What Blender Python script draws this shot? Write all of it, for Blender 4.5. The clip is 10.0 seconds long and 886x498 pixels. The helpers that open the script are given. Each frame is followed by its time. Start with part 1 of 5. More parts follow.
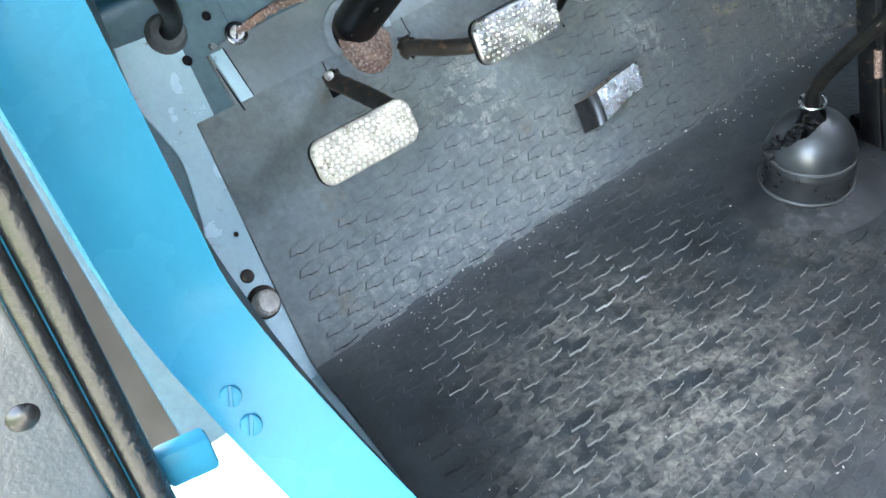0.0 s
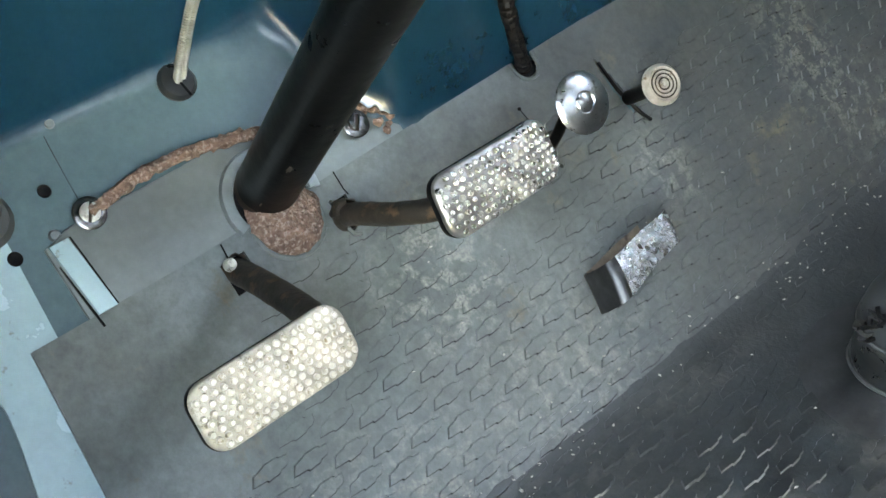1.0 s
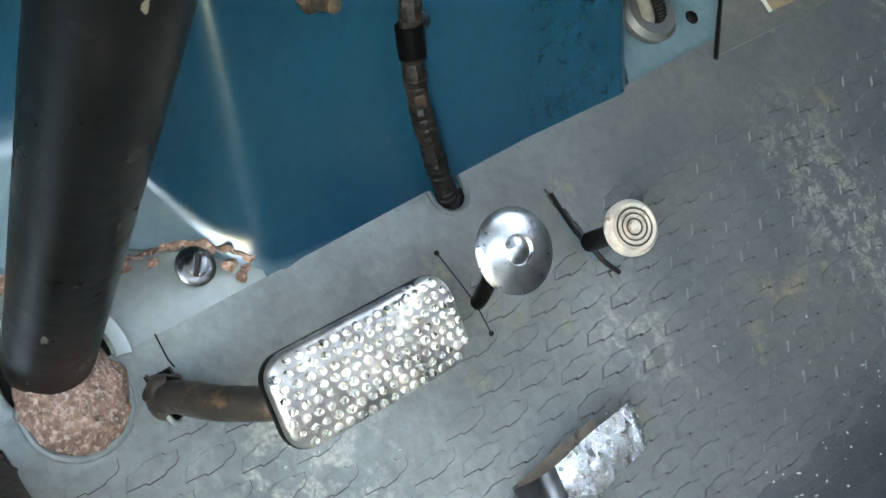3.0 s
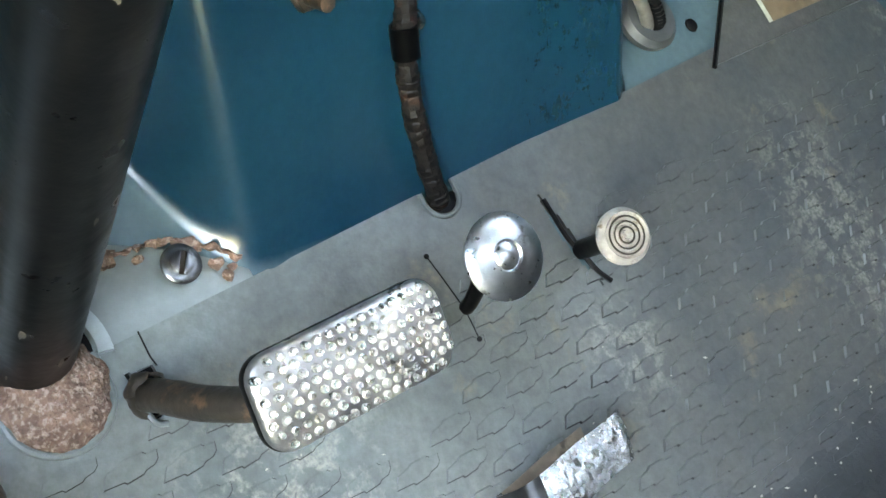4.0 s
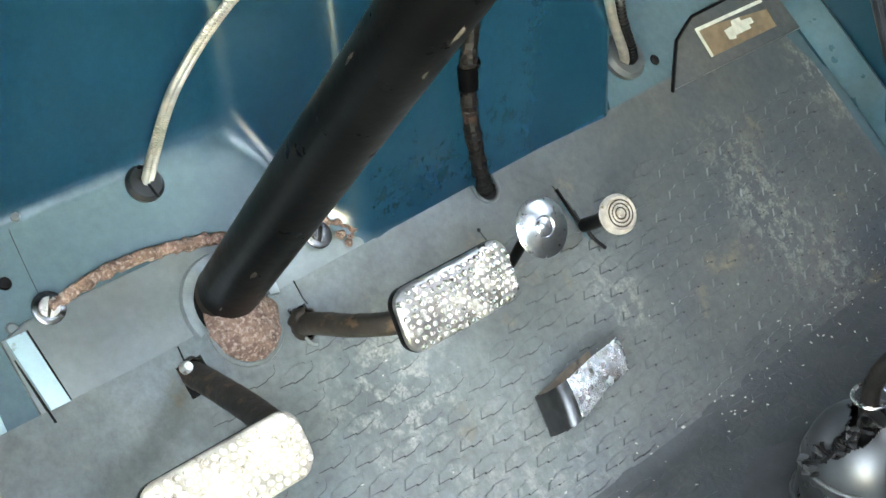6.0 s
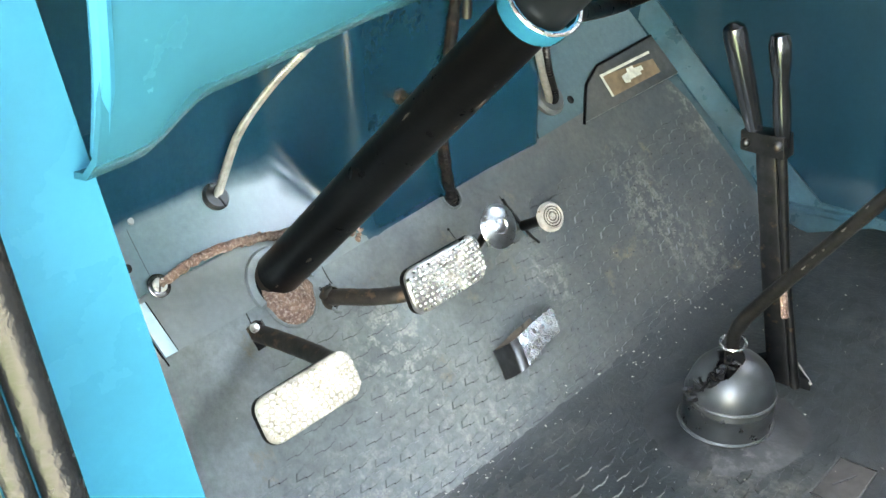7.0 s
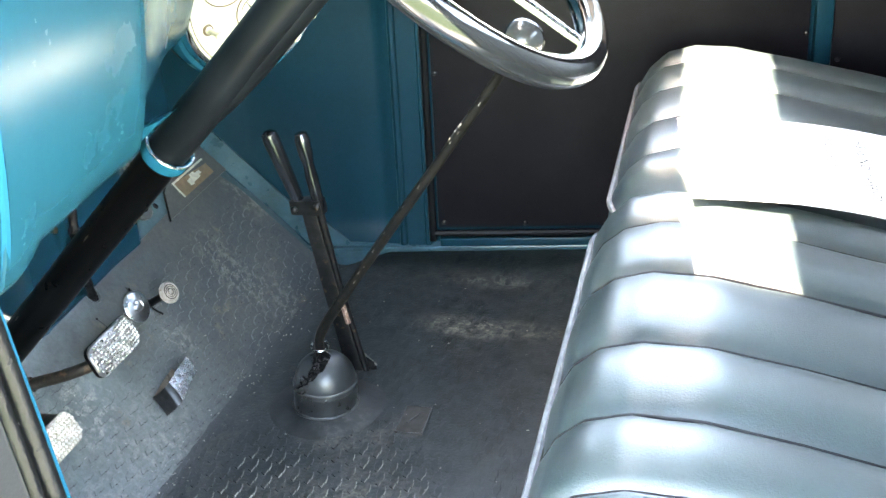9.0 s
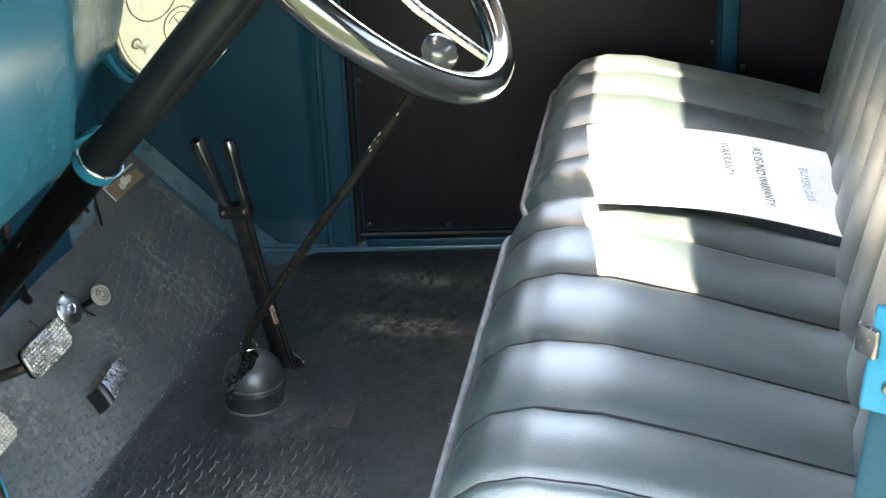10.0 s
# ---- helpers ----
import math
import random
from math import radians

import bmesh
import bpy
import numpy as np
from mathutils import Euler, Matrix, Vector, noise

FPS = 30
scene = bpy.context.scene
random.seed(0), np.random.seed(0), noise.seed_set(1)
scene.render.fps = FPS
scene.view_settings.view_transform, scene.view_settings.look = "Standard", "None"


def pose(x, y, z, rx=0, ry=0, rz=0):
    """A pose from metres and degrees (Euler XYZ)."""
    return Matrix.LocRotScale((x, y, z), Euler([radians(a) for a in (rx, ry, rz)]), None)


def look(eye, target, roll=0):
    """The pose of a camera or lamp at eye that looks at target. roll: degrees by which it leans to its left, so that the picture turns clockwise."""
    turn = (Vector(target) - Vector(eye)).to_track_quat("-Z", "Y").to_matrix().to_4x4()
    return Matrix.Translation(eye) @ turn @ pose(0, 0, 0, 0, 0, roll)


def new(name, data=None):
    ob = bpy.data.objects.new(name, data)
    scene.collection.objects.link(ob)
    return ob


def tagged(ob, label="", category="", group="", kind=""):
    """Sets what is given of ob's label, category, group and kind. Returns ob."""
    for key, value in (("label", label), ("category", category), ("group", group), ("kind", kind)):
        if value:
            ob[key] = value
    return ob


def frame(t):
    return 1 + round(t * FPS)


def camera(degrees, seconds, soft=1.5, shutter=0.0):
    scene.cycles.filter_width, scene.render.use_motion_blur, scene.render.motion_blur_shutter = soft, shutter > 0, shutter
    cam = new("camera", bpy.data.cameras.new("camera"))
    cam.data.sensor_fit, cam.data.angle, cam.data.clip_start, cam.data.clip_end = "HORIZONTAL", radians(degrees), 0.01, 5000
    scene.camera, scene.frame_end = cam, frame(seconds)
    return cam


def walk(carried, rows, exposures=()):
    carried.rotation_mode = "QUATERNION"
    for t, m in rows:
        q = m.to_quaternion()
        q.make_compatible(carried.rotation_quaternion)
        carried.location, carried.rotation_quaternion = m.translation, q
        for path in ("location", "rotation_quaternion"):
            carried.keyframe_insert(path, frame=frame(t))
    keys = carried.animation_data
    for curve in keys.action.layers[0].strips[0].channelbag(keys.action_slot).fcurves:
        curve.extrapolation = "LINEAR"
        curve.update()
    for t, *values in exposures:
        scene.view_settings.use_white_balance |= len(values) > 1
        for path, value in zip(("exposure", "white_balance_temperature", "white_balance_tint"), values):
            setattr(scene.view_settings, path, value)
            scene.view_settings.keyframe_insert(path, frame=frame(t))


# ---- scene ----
cam = camera(37.48, 10.0)
PATH = [
    (0, (0.7200, -0.4126, 0.8236), (0.1171, 0.0757, 0.1925), -4.64),
    (0.2, (0.687, -0.371, 0.773), (-0.522, 0.596, -0.493), -9.7),
    (0.3, (0.663, -0.329, 0.774), (-0.530, 0.631, -0.513), -10.3),
    (0.4, (0.6302, -0.3014, 0.7601), (0.0315, 0.2000, 0.1355), -10.84),
    (0.5, (0.5973, -0.2605, 0.7414), (-0.0084, 0.2461, 0.1278), -11.28),
    (0.7, (0.5296, -0.2149, 0.6936), (-0.0816, 0.3108, 0.1019), -9.39),
    (0.8, (0.5000, -0.1980, 0.6800), (-0.1086, 0.3279, 0.0858), -8.88),
    (1, (0.4609, -0.1619, 0.6550), (-0.1691, 0.3679, 0.0872), -7.38),
    (1.2, (0.4410, -0.1300, 0.6460), (-0.8410, 0.9310, -0.4630), -6.20),
    (1.5, (0.4057, -0.0824, 0.6237), (-0.2420, 0.4468, 0.0755), -6.21),
    (1.8, (0.3750, -0.0400, 0.5980), (-0.2782, 0.5069, 0.0743), -5.89),
    (2, (0.3619, -0.0124, 0.5809), (-0.2986, 0.5374, 0.0697), -5.87),
    (2.5, (0.3292, 0.0395, 0.5405), (-0.3389, 0.5929, 0.0431), -5.77),
    (4, (0.3263, 0.0654, 0.5284), (-0.3449, 0.6202, 0.0368), -3.79),
    (4.5, (0.3285, 0.0693, 0.5265), (-0.3409, 0.6328, 0.0424), -3.60),
    (5, (0.3328, 0.0593, 0.5306), (-0.3319, 0.6289, 0.0470), -3.09),
    (5.5, (0.3814, -0.0282, 0.5793), (-0.2739, 0.5462, 0.0889), -3.36),
    (5.7, (0.4124, -0.0858, 0.6117), (-0.2334, 0.4991, 0.1210), -3.28),
    (6.8, (0.5750, -0.4271, 0.7781), (0.0024, 0.2308, 0.2889), 0.53),
    (7, (0.6085, -0.4737, 0.8165), (0.0462, 0.1964, 0.3318), 0.06),
    (7.5, (0.7392, -0.5889, 0.9034), (0.1953, 0.1143, 0.4455), -0.42),
    (8, (0.8409, -0.7128, 0.9737), (0.3335, 0.0326, 0.5414), -1.00),
    (8.3, (0.8331, -0.7890, 1.0027), (0.4116, 0.0123, 0.5782), -1.84),
    (8.5, (0.8193, -0.8561, 1.0172), (0.4522, -0.0257, 0.5980), -4.17),
    (8.8, (0.8000, -0.9150, 1.0220), (0.1890, 0.7860, 0.1670), -5.70),
    (9, (0.7747, -0.9503, 1.0365), (0.5131, -0.0894, 0.6003), -2.85),
    (9.5, (0.7642, -0.9773, 1.0436), (0.5378, -0.1099, 0.6003), -1.44),
    (10, (0.8140, -1.0100, 1.0798), (0.5995, -0.1388, 0.6381), -1.93),
]
walk(cam, [(t, look(e, g, r)) for t, e, g, r in PATH],
     exposures=[(0.0, 6.15, 9300, 10), (0.5, 5.8, 10600, 10), (1.0, 5.95, 11400, 10), (1.5, 6.1, 11400, 10), (2.5, 6.45, 10500, 10), (4.5, 6.45, 10700, 10), (5.5, 6.6, 11200, 10),
                (7.0, 6.6, 11500, 10), (8.0, 6.75, 10500, 10), (8.5, 6.4, 9100, 10), (9.0, 6.1, 9300, 10), (9.5, 5.7, 9500, 10), (10.0, 5.1, 9800, 10)])

# ---- world and sun ----
SUN_DIR = Vector((0.37, -0.02, -0.93)).normalized()      # the way the sunlight travels
sky_world = bpy.data.worlds.new("sky")
scene.world = sky_world
sky_world.use_nodes = True
nt = sky_world.node_tree
sky = nt.nodes.new("ShaderNodeTexSky")
sky.sky_type, sky.sun_disc = "NISHITA", False
sky.sun_elevation = math.asin(-SUN_DIR.z)
sky.sun_rotation = math.atan2(-SUN_DIR.x, -SUN_DIR.y)
nt.links.new(sky.outputs[0], nt.nodes["Background"].inputs[0])
nt.nodes["Background"].inputs[1].default_value = 0.15
sun_data = bpy.data.lights.new("sun", "SUN")
sun_data.energy, sun_data.angle, sun_data.color = 2.0, radians(0.6), (1.0, 0.995, 0.985)
sun = new("sun", sun_data)
sun.matrix_world = look((0, 0, 5), Vector((0, 0, 5)) + SUN_DIR)


# ---- materials ----
def material(name, base, rough=0.5, metal=0.0, var=0.25, scale=20.0, bump=0.1, bump_scale=200.0, dust=0.0,
             dust_color=(0.30, 0.26, 0.20), coat=0.0, spots=None, spot_scale=30.0, spot_amount=0.5, rough_var=0.1,
             bump_dist=0.001, spec=0.5, coat_rough=0.12, settle=None, grain=0.10, grain_scale=130.0, zones=(), zone_color=(0.27, 0.25, 0.21),
             zone_scale=75.0, zone_cut=(0.46, 0.62), fades=()):
    """Base colour with broad and fine variation, blotches of a second colour, dust and fine relief.
    zones: (centre, half sizes, amount) of patches where dirt lies in blotches; fades: (from, to, colour, axis, stray), a change to another colour along an axis."""
    m = bpy.data.materials.new(name)
    m.use_nodes = True
    t = m.node_tree
    p = t.nodes["Principled BSDF"]
    p.inputs["Metallic"].default_value = metal
    p.inputs["Specular IOR Level"].default_value = spec
    p.inputs["Coat Weight"].default_value = coat
    p.inputs["Coat Roughness"].default_value = coat_rough
    co = t.nodes.new("ShaderNodeTexCoord")
    info = t.nodes.new("ShaderNodeObjectInfo")

    def noise_node(sc, detail=6.0, rg=0.55):
        n = t.nodes.new("ShaderNodeTexNoise")
        n.inputs["Scale"].default_value, n.inputs["Detail"].default_value = sc, detail
        n.inputs["Roughness"].default_value = rg
        t.links.new(co.outputs["Object"], n.inputs["Vector"])
        return n.outputs["Fac"]

    def ramp(src, lo, hi):
        r = t.nodes.new("ShaderNodeMapRange")
        r.inputs["From Min"].default_value, r.inputs["From Max"].default_value = lo, hi
        t.links.new(src, r.inputs["Value"])
        return r.outputs["Result"]

    def mix(fac, a, b):
        x = t.nodes.new("ShaderNodeMix")
        x.data_type = "RGBA"
        t.links.new(fac, x.inputs[0])
        for k, v in ((6, a), (7, b)):
            if isinstance(v, tuple):
                x.inputs[k].default_value = (*v, 1)
            else:
                t.links.new(v, x.inputs[k])
        return x.outputs[2]

    broad = ramp(noise_node(scale), 0.3, 0.7)
    col = mix(broad, tuple(c * (1 - var) for c in base), tuple(min(1, c * (1 + var)) for c in base))
    for lo, hi, other, axis, stray in fades:
        along = t.nodes.new("ShaderNodeSeparateXYZ")
        t.links.new(co.outputs["Object"], along.inputs[0])
        wander = t.nodes.new("ShaderNodeMath")
        wander.operation = "MULTIPLY_ADD"
        wander.inputs[1].default_value = stray
        t.links.new(noise_node(14, 5, 0.6), wander.inputs[0])
        t.links.new(along.outputs[axis], wander.inputs[2])
        col = mix(ramp(wander.outputs[0], lo + stray / 2, hi + stray / 2), col, other)
    if spots:
        sp = ramp(noise_node(spot_scale, 8, 0.65), 0.62 - 0.25 * spot_amount, 0.72 - 0.2 * spot_amount)
        col = mix(sp, col, spots)
    if dust:
        d1 = ramp(noise_node(scale * 0.6, 8, 0.7), 0.42, 0.78)
        mul = t.nodes.new("ShaderNodeMath")
        mul.operation = "MULTIPLY"
        mul.inputs[1].default_value = dust
        t.links.new(d1, mul.inputs[0])
        col = mix(mul.outputs[0], col, dust_color)
    if zones:
        total = None
        for centre, half, amount in zones:
            sub = t.nodes.new("ShaderNodeVectorMath")
            sub.operation = "SUBTRACT"
            sub.inputs[1].default_value = centre
            t.links.new(co.outputs["Object"], sub.inputs[0])
            div = t.nodes.new("ShaderNodeVectorMath")
            div.operation = "DIVIDE"
            div.inputs[1].default_value = half
            t.links.new(sub.outputs[0], div.inputs[0])
            length = t.nodes.new("ShaderNodeVectorMath")
            length.operation = "LENGTH"
            t.links.new(div.outputs[0], length.inputs[0])
            fade = t.nodes.new("ShaderNodeMapRange")
            fade.interpolation_type = "SMOOTHSTEP"
            fade.inputs["From Min"].default_value, fade.inputs["From Max"].default_value = 1.25, 0.15
            fade.inputs["To Max"].default_value = amount
            t.links.new(length.outputs["Value"], fade.inputs["Value"])
            if total is None:
                total = fade.outputs["Result"]
            else:
                both = t.nodes.new("ShaderNodeMath")
                both.operation = "MAXIMUM"
                t.links.new(total, both.inputs[0])
                t.links.new(fade.outputs["Result"], both.inputs[1])
                total = both.outputs[0]
        for sc, lo, hi in ((zone_scale, *zone_cut), (zone_scale * 4.5, 0.30, 0.60)):
            times = t.nodes.new("ShaderNodeMath")
            times.operation = "MULTIPLY"
            t.links.new(total, times.inputs[0])
            t.links.new(ramp(noise_node(sc, 4, 0.6), lo, hi), times.inputs[1])
            total = times.outputs[0]
        col = mix(total, col, zone_color)
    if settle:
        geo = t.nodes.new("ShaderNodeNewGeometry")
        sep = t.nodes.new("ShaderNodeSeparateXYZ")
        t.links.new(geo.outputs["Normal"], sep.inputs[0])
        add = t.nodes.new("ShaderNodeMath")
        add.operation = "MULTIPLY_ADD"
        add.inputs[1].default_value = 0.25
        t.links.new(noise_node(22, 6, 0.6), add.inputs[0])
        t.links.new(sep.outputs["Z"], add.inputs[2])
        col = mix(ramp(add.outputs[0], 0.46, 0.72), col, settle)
    if grain:
        g = t.nodes.new("ShaderNodeMapRange")
        g.inputs["From Min"].default_value, g.inputs["From Max"].default_value = 0.3, 0.7
        g.inputs["To Min"].default_value, g.inputs["To Max"].default_value = 1 - grain, 1 + grain
        t.links.new(noise_node(grain_scale, 8, 0.7), g.inputs["Value"])
        vm = t.nodes.new("ShaderNodeVectorMath")
        vm.operation = "SCALE"
        t.links.new(col, vm.inputs[0])
        t.links.new(g.outputs["Result"], vm.inputs["Scale"])
        col = vm.outputs["Vector"]
    t.links.new(col, p.inputs["Base Color"])
    rr = t.nodes.new("ShaderNodeMapRange")
    rr.inputs["To Min"].default_value, rr.inputs["To Max"].default_value = max(0.02, rough - rough_var), min(1, rough + rough_var)
    t.links.new(noise_node(scale * 2.3), rr.inputs["Value"])
    t.links.new(rr.outputs["Result"], p.inputs["Roughness"])
    if bump:
        b = t.nodes.new("ShaderNodeBump")
        b.inputs["Strength"].default_value, b.inputs["Distance"].default_value = bump, bump_dist
        t.links.new(noise_node(bump_scale, 5), b.inputs["Height"])
        t.links.new(b.outputs["Normal"], p.inputs["Normal"])
    return m


PAINT = material("blue_paint", (0.0014, 0.080, 0.131), 0.26, var=0.12, scale=6, bump=0.05, bump_scale=500, coat=0.0, spec=0.06, grain=0.04, dust=0.04,
                 dust_color=(0.20, 0.26, 0.27))
DASH_PAINT = material("glossy_blue_paint", (0.002, 0.054, 0.082), 0.26, var=0.10, scale=6, bump=0.03, bump_scale=500, coat=0.22, coat_rough=0.24, spec=0.22, dust=0.03, dust_color=(0.20, 0.26, 0.27), grain=0.03)
# Same blue paint, darkened to hold the shade on side panels and posts.
PAINT_SHADED = material("shaded_blue_paint", (0.0008, 0.0235, 0.038), 0.34, var=0.15, scale=6, bump=0.05, bump_scale=500, spec=0.12, dust=0.03, dust_color=(0.12, 0.18, 0.20))
# Bulkhead blue darkened for the shade behind the dashboard; dust on upward slopes.
PAINT_SHADED_DUSTY = material("shaded_blue_paint_with_settled_dust", (0.0004, 0.033, 0.056), 0.22, coat=0.6, coat_rough=0.24, var=0.15, scale=8, bump=0.06, bump_scale=300, spec=0.42, dust=0.05,
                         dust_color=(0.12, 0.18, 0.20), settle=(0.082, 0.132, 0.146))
PAINT_DUSTY = material("dusty_blue_paint", (0.15, 0.24, 0.26), 0.28, var=0.2, scale=9, bump=0.12, bump_scale=260, dust=0.5,
                       dust_color=(0.20, 0.27, 0.28), spots=(0.16, 0.12, 0.08), spot_scale=45, spot_amount=0.05)
SCUFFED = material("scuffed_blue_paint", (0.009, 0.052, 0.072), 0.3, var=0.4, scale=18, bump=0.1, bump_scale=300, dust=0.35, dust_color=(0.13, 0.17, 0.185), spec=0.4)
PALE_STEEL = material("pale_dusty_steel", (0.37, 0.52, 0.545), 0.26, metal=0.1, spec=0.9, var=0.06, scale=12, bump=0.12, bump_scale=220, dust=0.0, grain=0.06, rough_var=0.05, spots=(0.20, 0.15, 0.11), spot_scale=60, spot_amount=-0.05)
COLLAR = material("dull_zinc_steel", (0.26, 0.29, 0.29), 0.38, metal=0.4, var=0.25, scale=40, bump=0.2, bump_scale=200)
PLATE = material("dusty_steel_plate", (0.17, 0.19, 0.187), 0.36, metal=0.35, var=0.2, scale=14, bump=0.1, bump_scale=220, dust=0.35,
                 dust_color=(0.26, 0.27, 0.25))
# Fades paint sheen above the fold, a darker passenger side and fold shade.
RUBBER = material("worn_black_rubber_with_fold_shade", (0.112, 0.126, 0.123), 0.40, rough_var=0.22, var=0.55, scale=9, grain=0.22, grain_scale=140, bump=0.25, bump_scale=420, dust=0.40,
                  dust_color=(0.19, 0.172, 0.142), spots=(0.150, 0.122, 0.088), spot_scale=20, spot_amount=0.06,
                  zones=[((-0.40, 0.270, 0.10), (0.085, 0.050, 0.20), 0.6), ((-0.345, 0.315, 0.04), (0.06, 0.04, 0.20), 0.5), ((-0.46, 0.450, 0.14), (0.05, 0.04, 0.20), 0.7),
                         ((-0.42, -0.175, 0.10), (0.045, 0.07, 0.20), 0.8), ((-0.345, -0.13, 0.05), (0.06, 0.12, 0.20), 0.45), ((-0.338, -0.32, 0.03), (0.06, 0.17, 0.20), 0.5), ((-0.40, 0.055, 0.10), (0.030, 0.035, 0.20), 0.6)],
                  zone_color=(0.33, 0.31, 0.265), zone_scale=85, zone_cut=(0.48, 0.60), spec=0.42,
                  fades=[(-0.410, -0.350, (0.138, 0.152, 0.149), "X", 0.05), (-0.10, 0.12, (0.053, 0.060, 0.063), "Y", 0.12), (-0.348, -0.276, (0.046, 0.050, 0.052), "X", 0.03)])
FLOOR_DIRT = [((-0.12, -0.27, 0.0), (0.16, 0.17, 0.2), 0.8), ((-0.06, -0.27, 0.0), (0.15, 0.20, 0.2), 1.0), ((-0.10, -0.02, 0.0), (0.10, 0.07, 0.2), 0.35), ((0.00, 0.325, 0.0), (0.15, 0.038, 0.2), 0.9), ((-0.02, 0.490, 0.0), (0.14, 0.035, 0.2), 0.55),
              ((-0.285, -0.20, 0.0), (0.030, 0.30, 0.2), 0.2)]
# Floor rubber is darker than the toe's: the floor's shade in its colour.
RUBBER_FLOOR = material("dirty_black_rubber_with_fold_shade", (0.018, 0.0225, 0.0245), 0.42, spec=0.42, rough_var=0.2, grain=0.22, grain_scale=150, var=0.5, scale=26, bump=0.3, bump_scale=300, dust=0.12,
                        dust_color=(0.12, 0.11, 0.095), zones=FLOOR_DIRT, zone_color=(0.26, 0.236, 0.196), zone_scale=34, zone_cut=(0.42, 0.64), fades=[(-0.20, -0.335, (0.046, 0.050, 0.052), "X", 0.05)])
GROOVE = material("dusty_groove_rubber_with_fold_shade", (0.020, 0.0255, 0.0275), 0.42, spec=0.42, rough_var=0.2, var=0.5, scale=26, bump=0.5, bump_scale=200, dust=0.12, dust_color=(0.14, 0.13, 0.11), bump_dist=0.002,
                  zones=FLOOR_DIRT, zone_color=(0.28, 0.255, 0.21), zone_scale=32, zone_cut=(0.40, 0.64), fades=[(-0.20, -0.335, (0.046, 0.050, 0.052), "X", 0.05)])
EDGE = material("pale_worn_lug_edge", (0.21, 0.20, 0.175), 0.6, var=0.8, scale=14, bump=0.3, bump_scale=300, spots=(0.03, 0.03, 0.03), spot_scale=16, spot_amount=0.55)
# Toe lug walls coloured by facing: lit left edges pale, shaded lips dark.
LIT_EDGE = material("lit_grey_lug_edge", (0.135, 0.142, 0.142), 0.45, var=0.5, scale=16, bump=0.3, bump_scale=300, spots=(0.10, 0.105, 0.10), spot_scale=20, spot_amount=0.5)
SHADE_LINE = material("dark_shade_line", (0.030, 0.030, 0.029), 0.7, var=0.5, scale=30, bump=0.3, spots=(0.075, 0.075, 0.072), spot_scale=22, spot_amount=0.1)
SMOOTH_RUBBER = material("smooth_black_rubber", (0.013, 0.0145, 0.016), 0.30, spec=0.7, var=0.25, scale=30, bump=0.15, bump_scale=200, dust=0.15,
                         dust_color=(0.12, 0.115, 0.10))
DOME = material("greyed_dome_rubber", (0.017, 0.020, 0.022), 0.40, spec=0.7, var=0.4, scale=45, bump=0.2, bump_scale=120, dust=0.25, dust_color=(0.09, 0.095, 0.095))
BOSS = material("dusty_smooth_rubber", (0.026, 0.028, 0.030), 0.42, spec=0.42, var=0.5, scale=30, bump=0.3, bump_scale=220, dust=0.15, dust_color=(0.16, 0.155, 0.14),
                zones=[((0.04, -0.045, 0.0), (0.05, 0.05, 0.2), 0.6)], zone_color=(0.16, 0.155, 0.145))
GROMMET = material("grey_rubber", (0.055, 0.058, 0.057), 0.5, var=0.2, scale=60, bump=0.2)
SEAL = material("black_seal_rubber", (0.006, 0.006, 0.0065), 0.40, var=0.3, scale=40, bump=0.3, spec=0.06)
VINYL = material("dark_green_black_leather", (0.020, 0.035, 0.037), 0.42, coat=0.9, coat_rough=0.40, var=0.3, scale=12, bump=0.55, bump_scale=420, rough_var=0.13, grain=0.2, grain_scale=260,
                 spec=1.0)
DOOR_GREY = material("grained_dark_board", (0.022, 0.022, 0.023), 0.36, coat=0.5, coat_rough=0.3, spec=1.0, var=0.25, scale=25, bump=0.5, bump_scale=300)
DOOR_SEAL = material("shiny_black_seal", (0.0045, 0.0048, 0.0055), 0.24, var=0.3, scale=40, bump=0.6, bump_scale=240, spec=0.35, bump_dist=0.002)
PIPING = material("worn_leather_piping", (0.11, 0.11, 0.115), 0.4, var=0.4, scale=60, bump=0.2)
PANEL = material("black_trim_board", (0.006, 0.0052, 0.0066), 0.42, spec=0.12, var=0.3, scale=8, bump=0.2, bump_scale=600, dust=0.12,
                 dust_color=(0.05, 0.05, 0.055))
BLACK = material("black_enamel", (0.0018, 0.0018, 0.0020), 0.32, var=0.5, scale=22, bump=0.25, bump_scale=90, spec=0.06, dust=0.0, grain=0.15,
                 dust_color=(0.05, 0.044, 0.038), spots=(0.012, 0.009, 0.007), spot_scale=42, spot_amount=-0.1, rough_var=0.16)
RIM = material("glossy_black_rim", (0.012, 0.012, 0.013), 0.14, var=0.2, scale=30, bump=0.05, coat=0.8)
KNOB = material("polished_grey_knob", (0.050, 0.052, 0.054), 0.16, var=0.1, scale=20, bump=0.02, spec=0.6)
RUSTY = material("rusty_dark_iron", (0.034, 0.026, 0.020), 0.55, metal=0.3, var=0.4, scale=60, bump=0.5, bump_scale=180,
                 spots=(0.13, 0.075, 0.045), spot_scale=70, spot_amount=0.32)
IRON = material("dark_iron", (0.022, 0.022, 0.023), 0.34, metal=0.75, var=0.4, scale=60, bump=0.25, bump_scale=250,
                spots=(0.09, 0.06, 0.04), spot_scale=80, spot_amount=0.1)
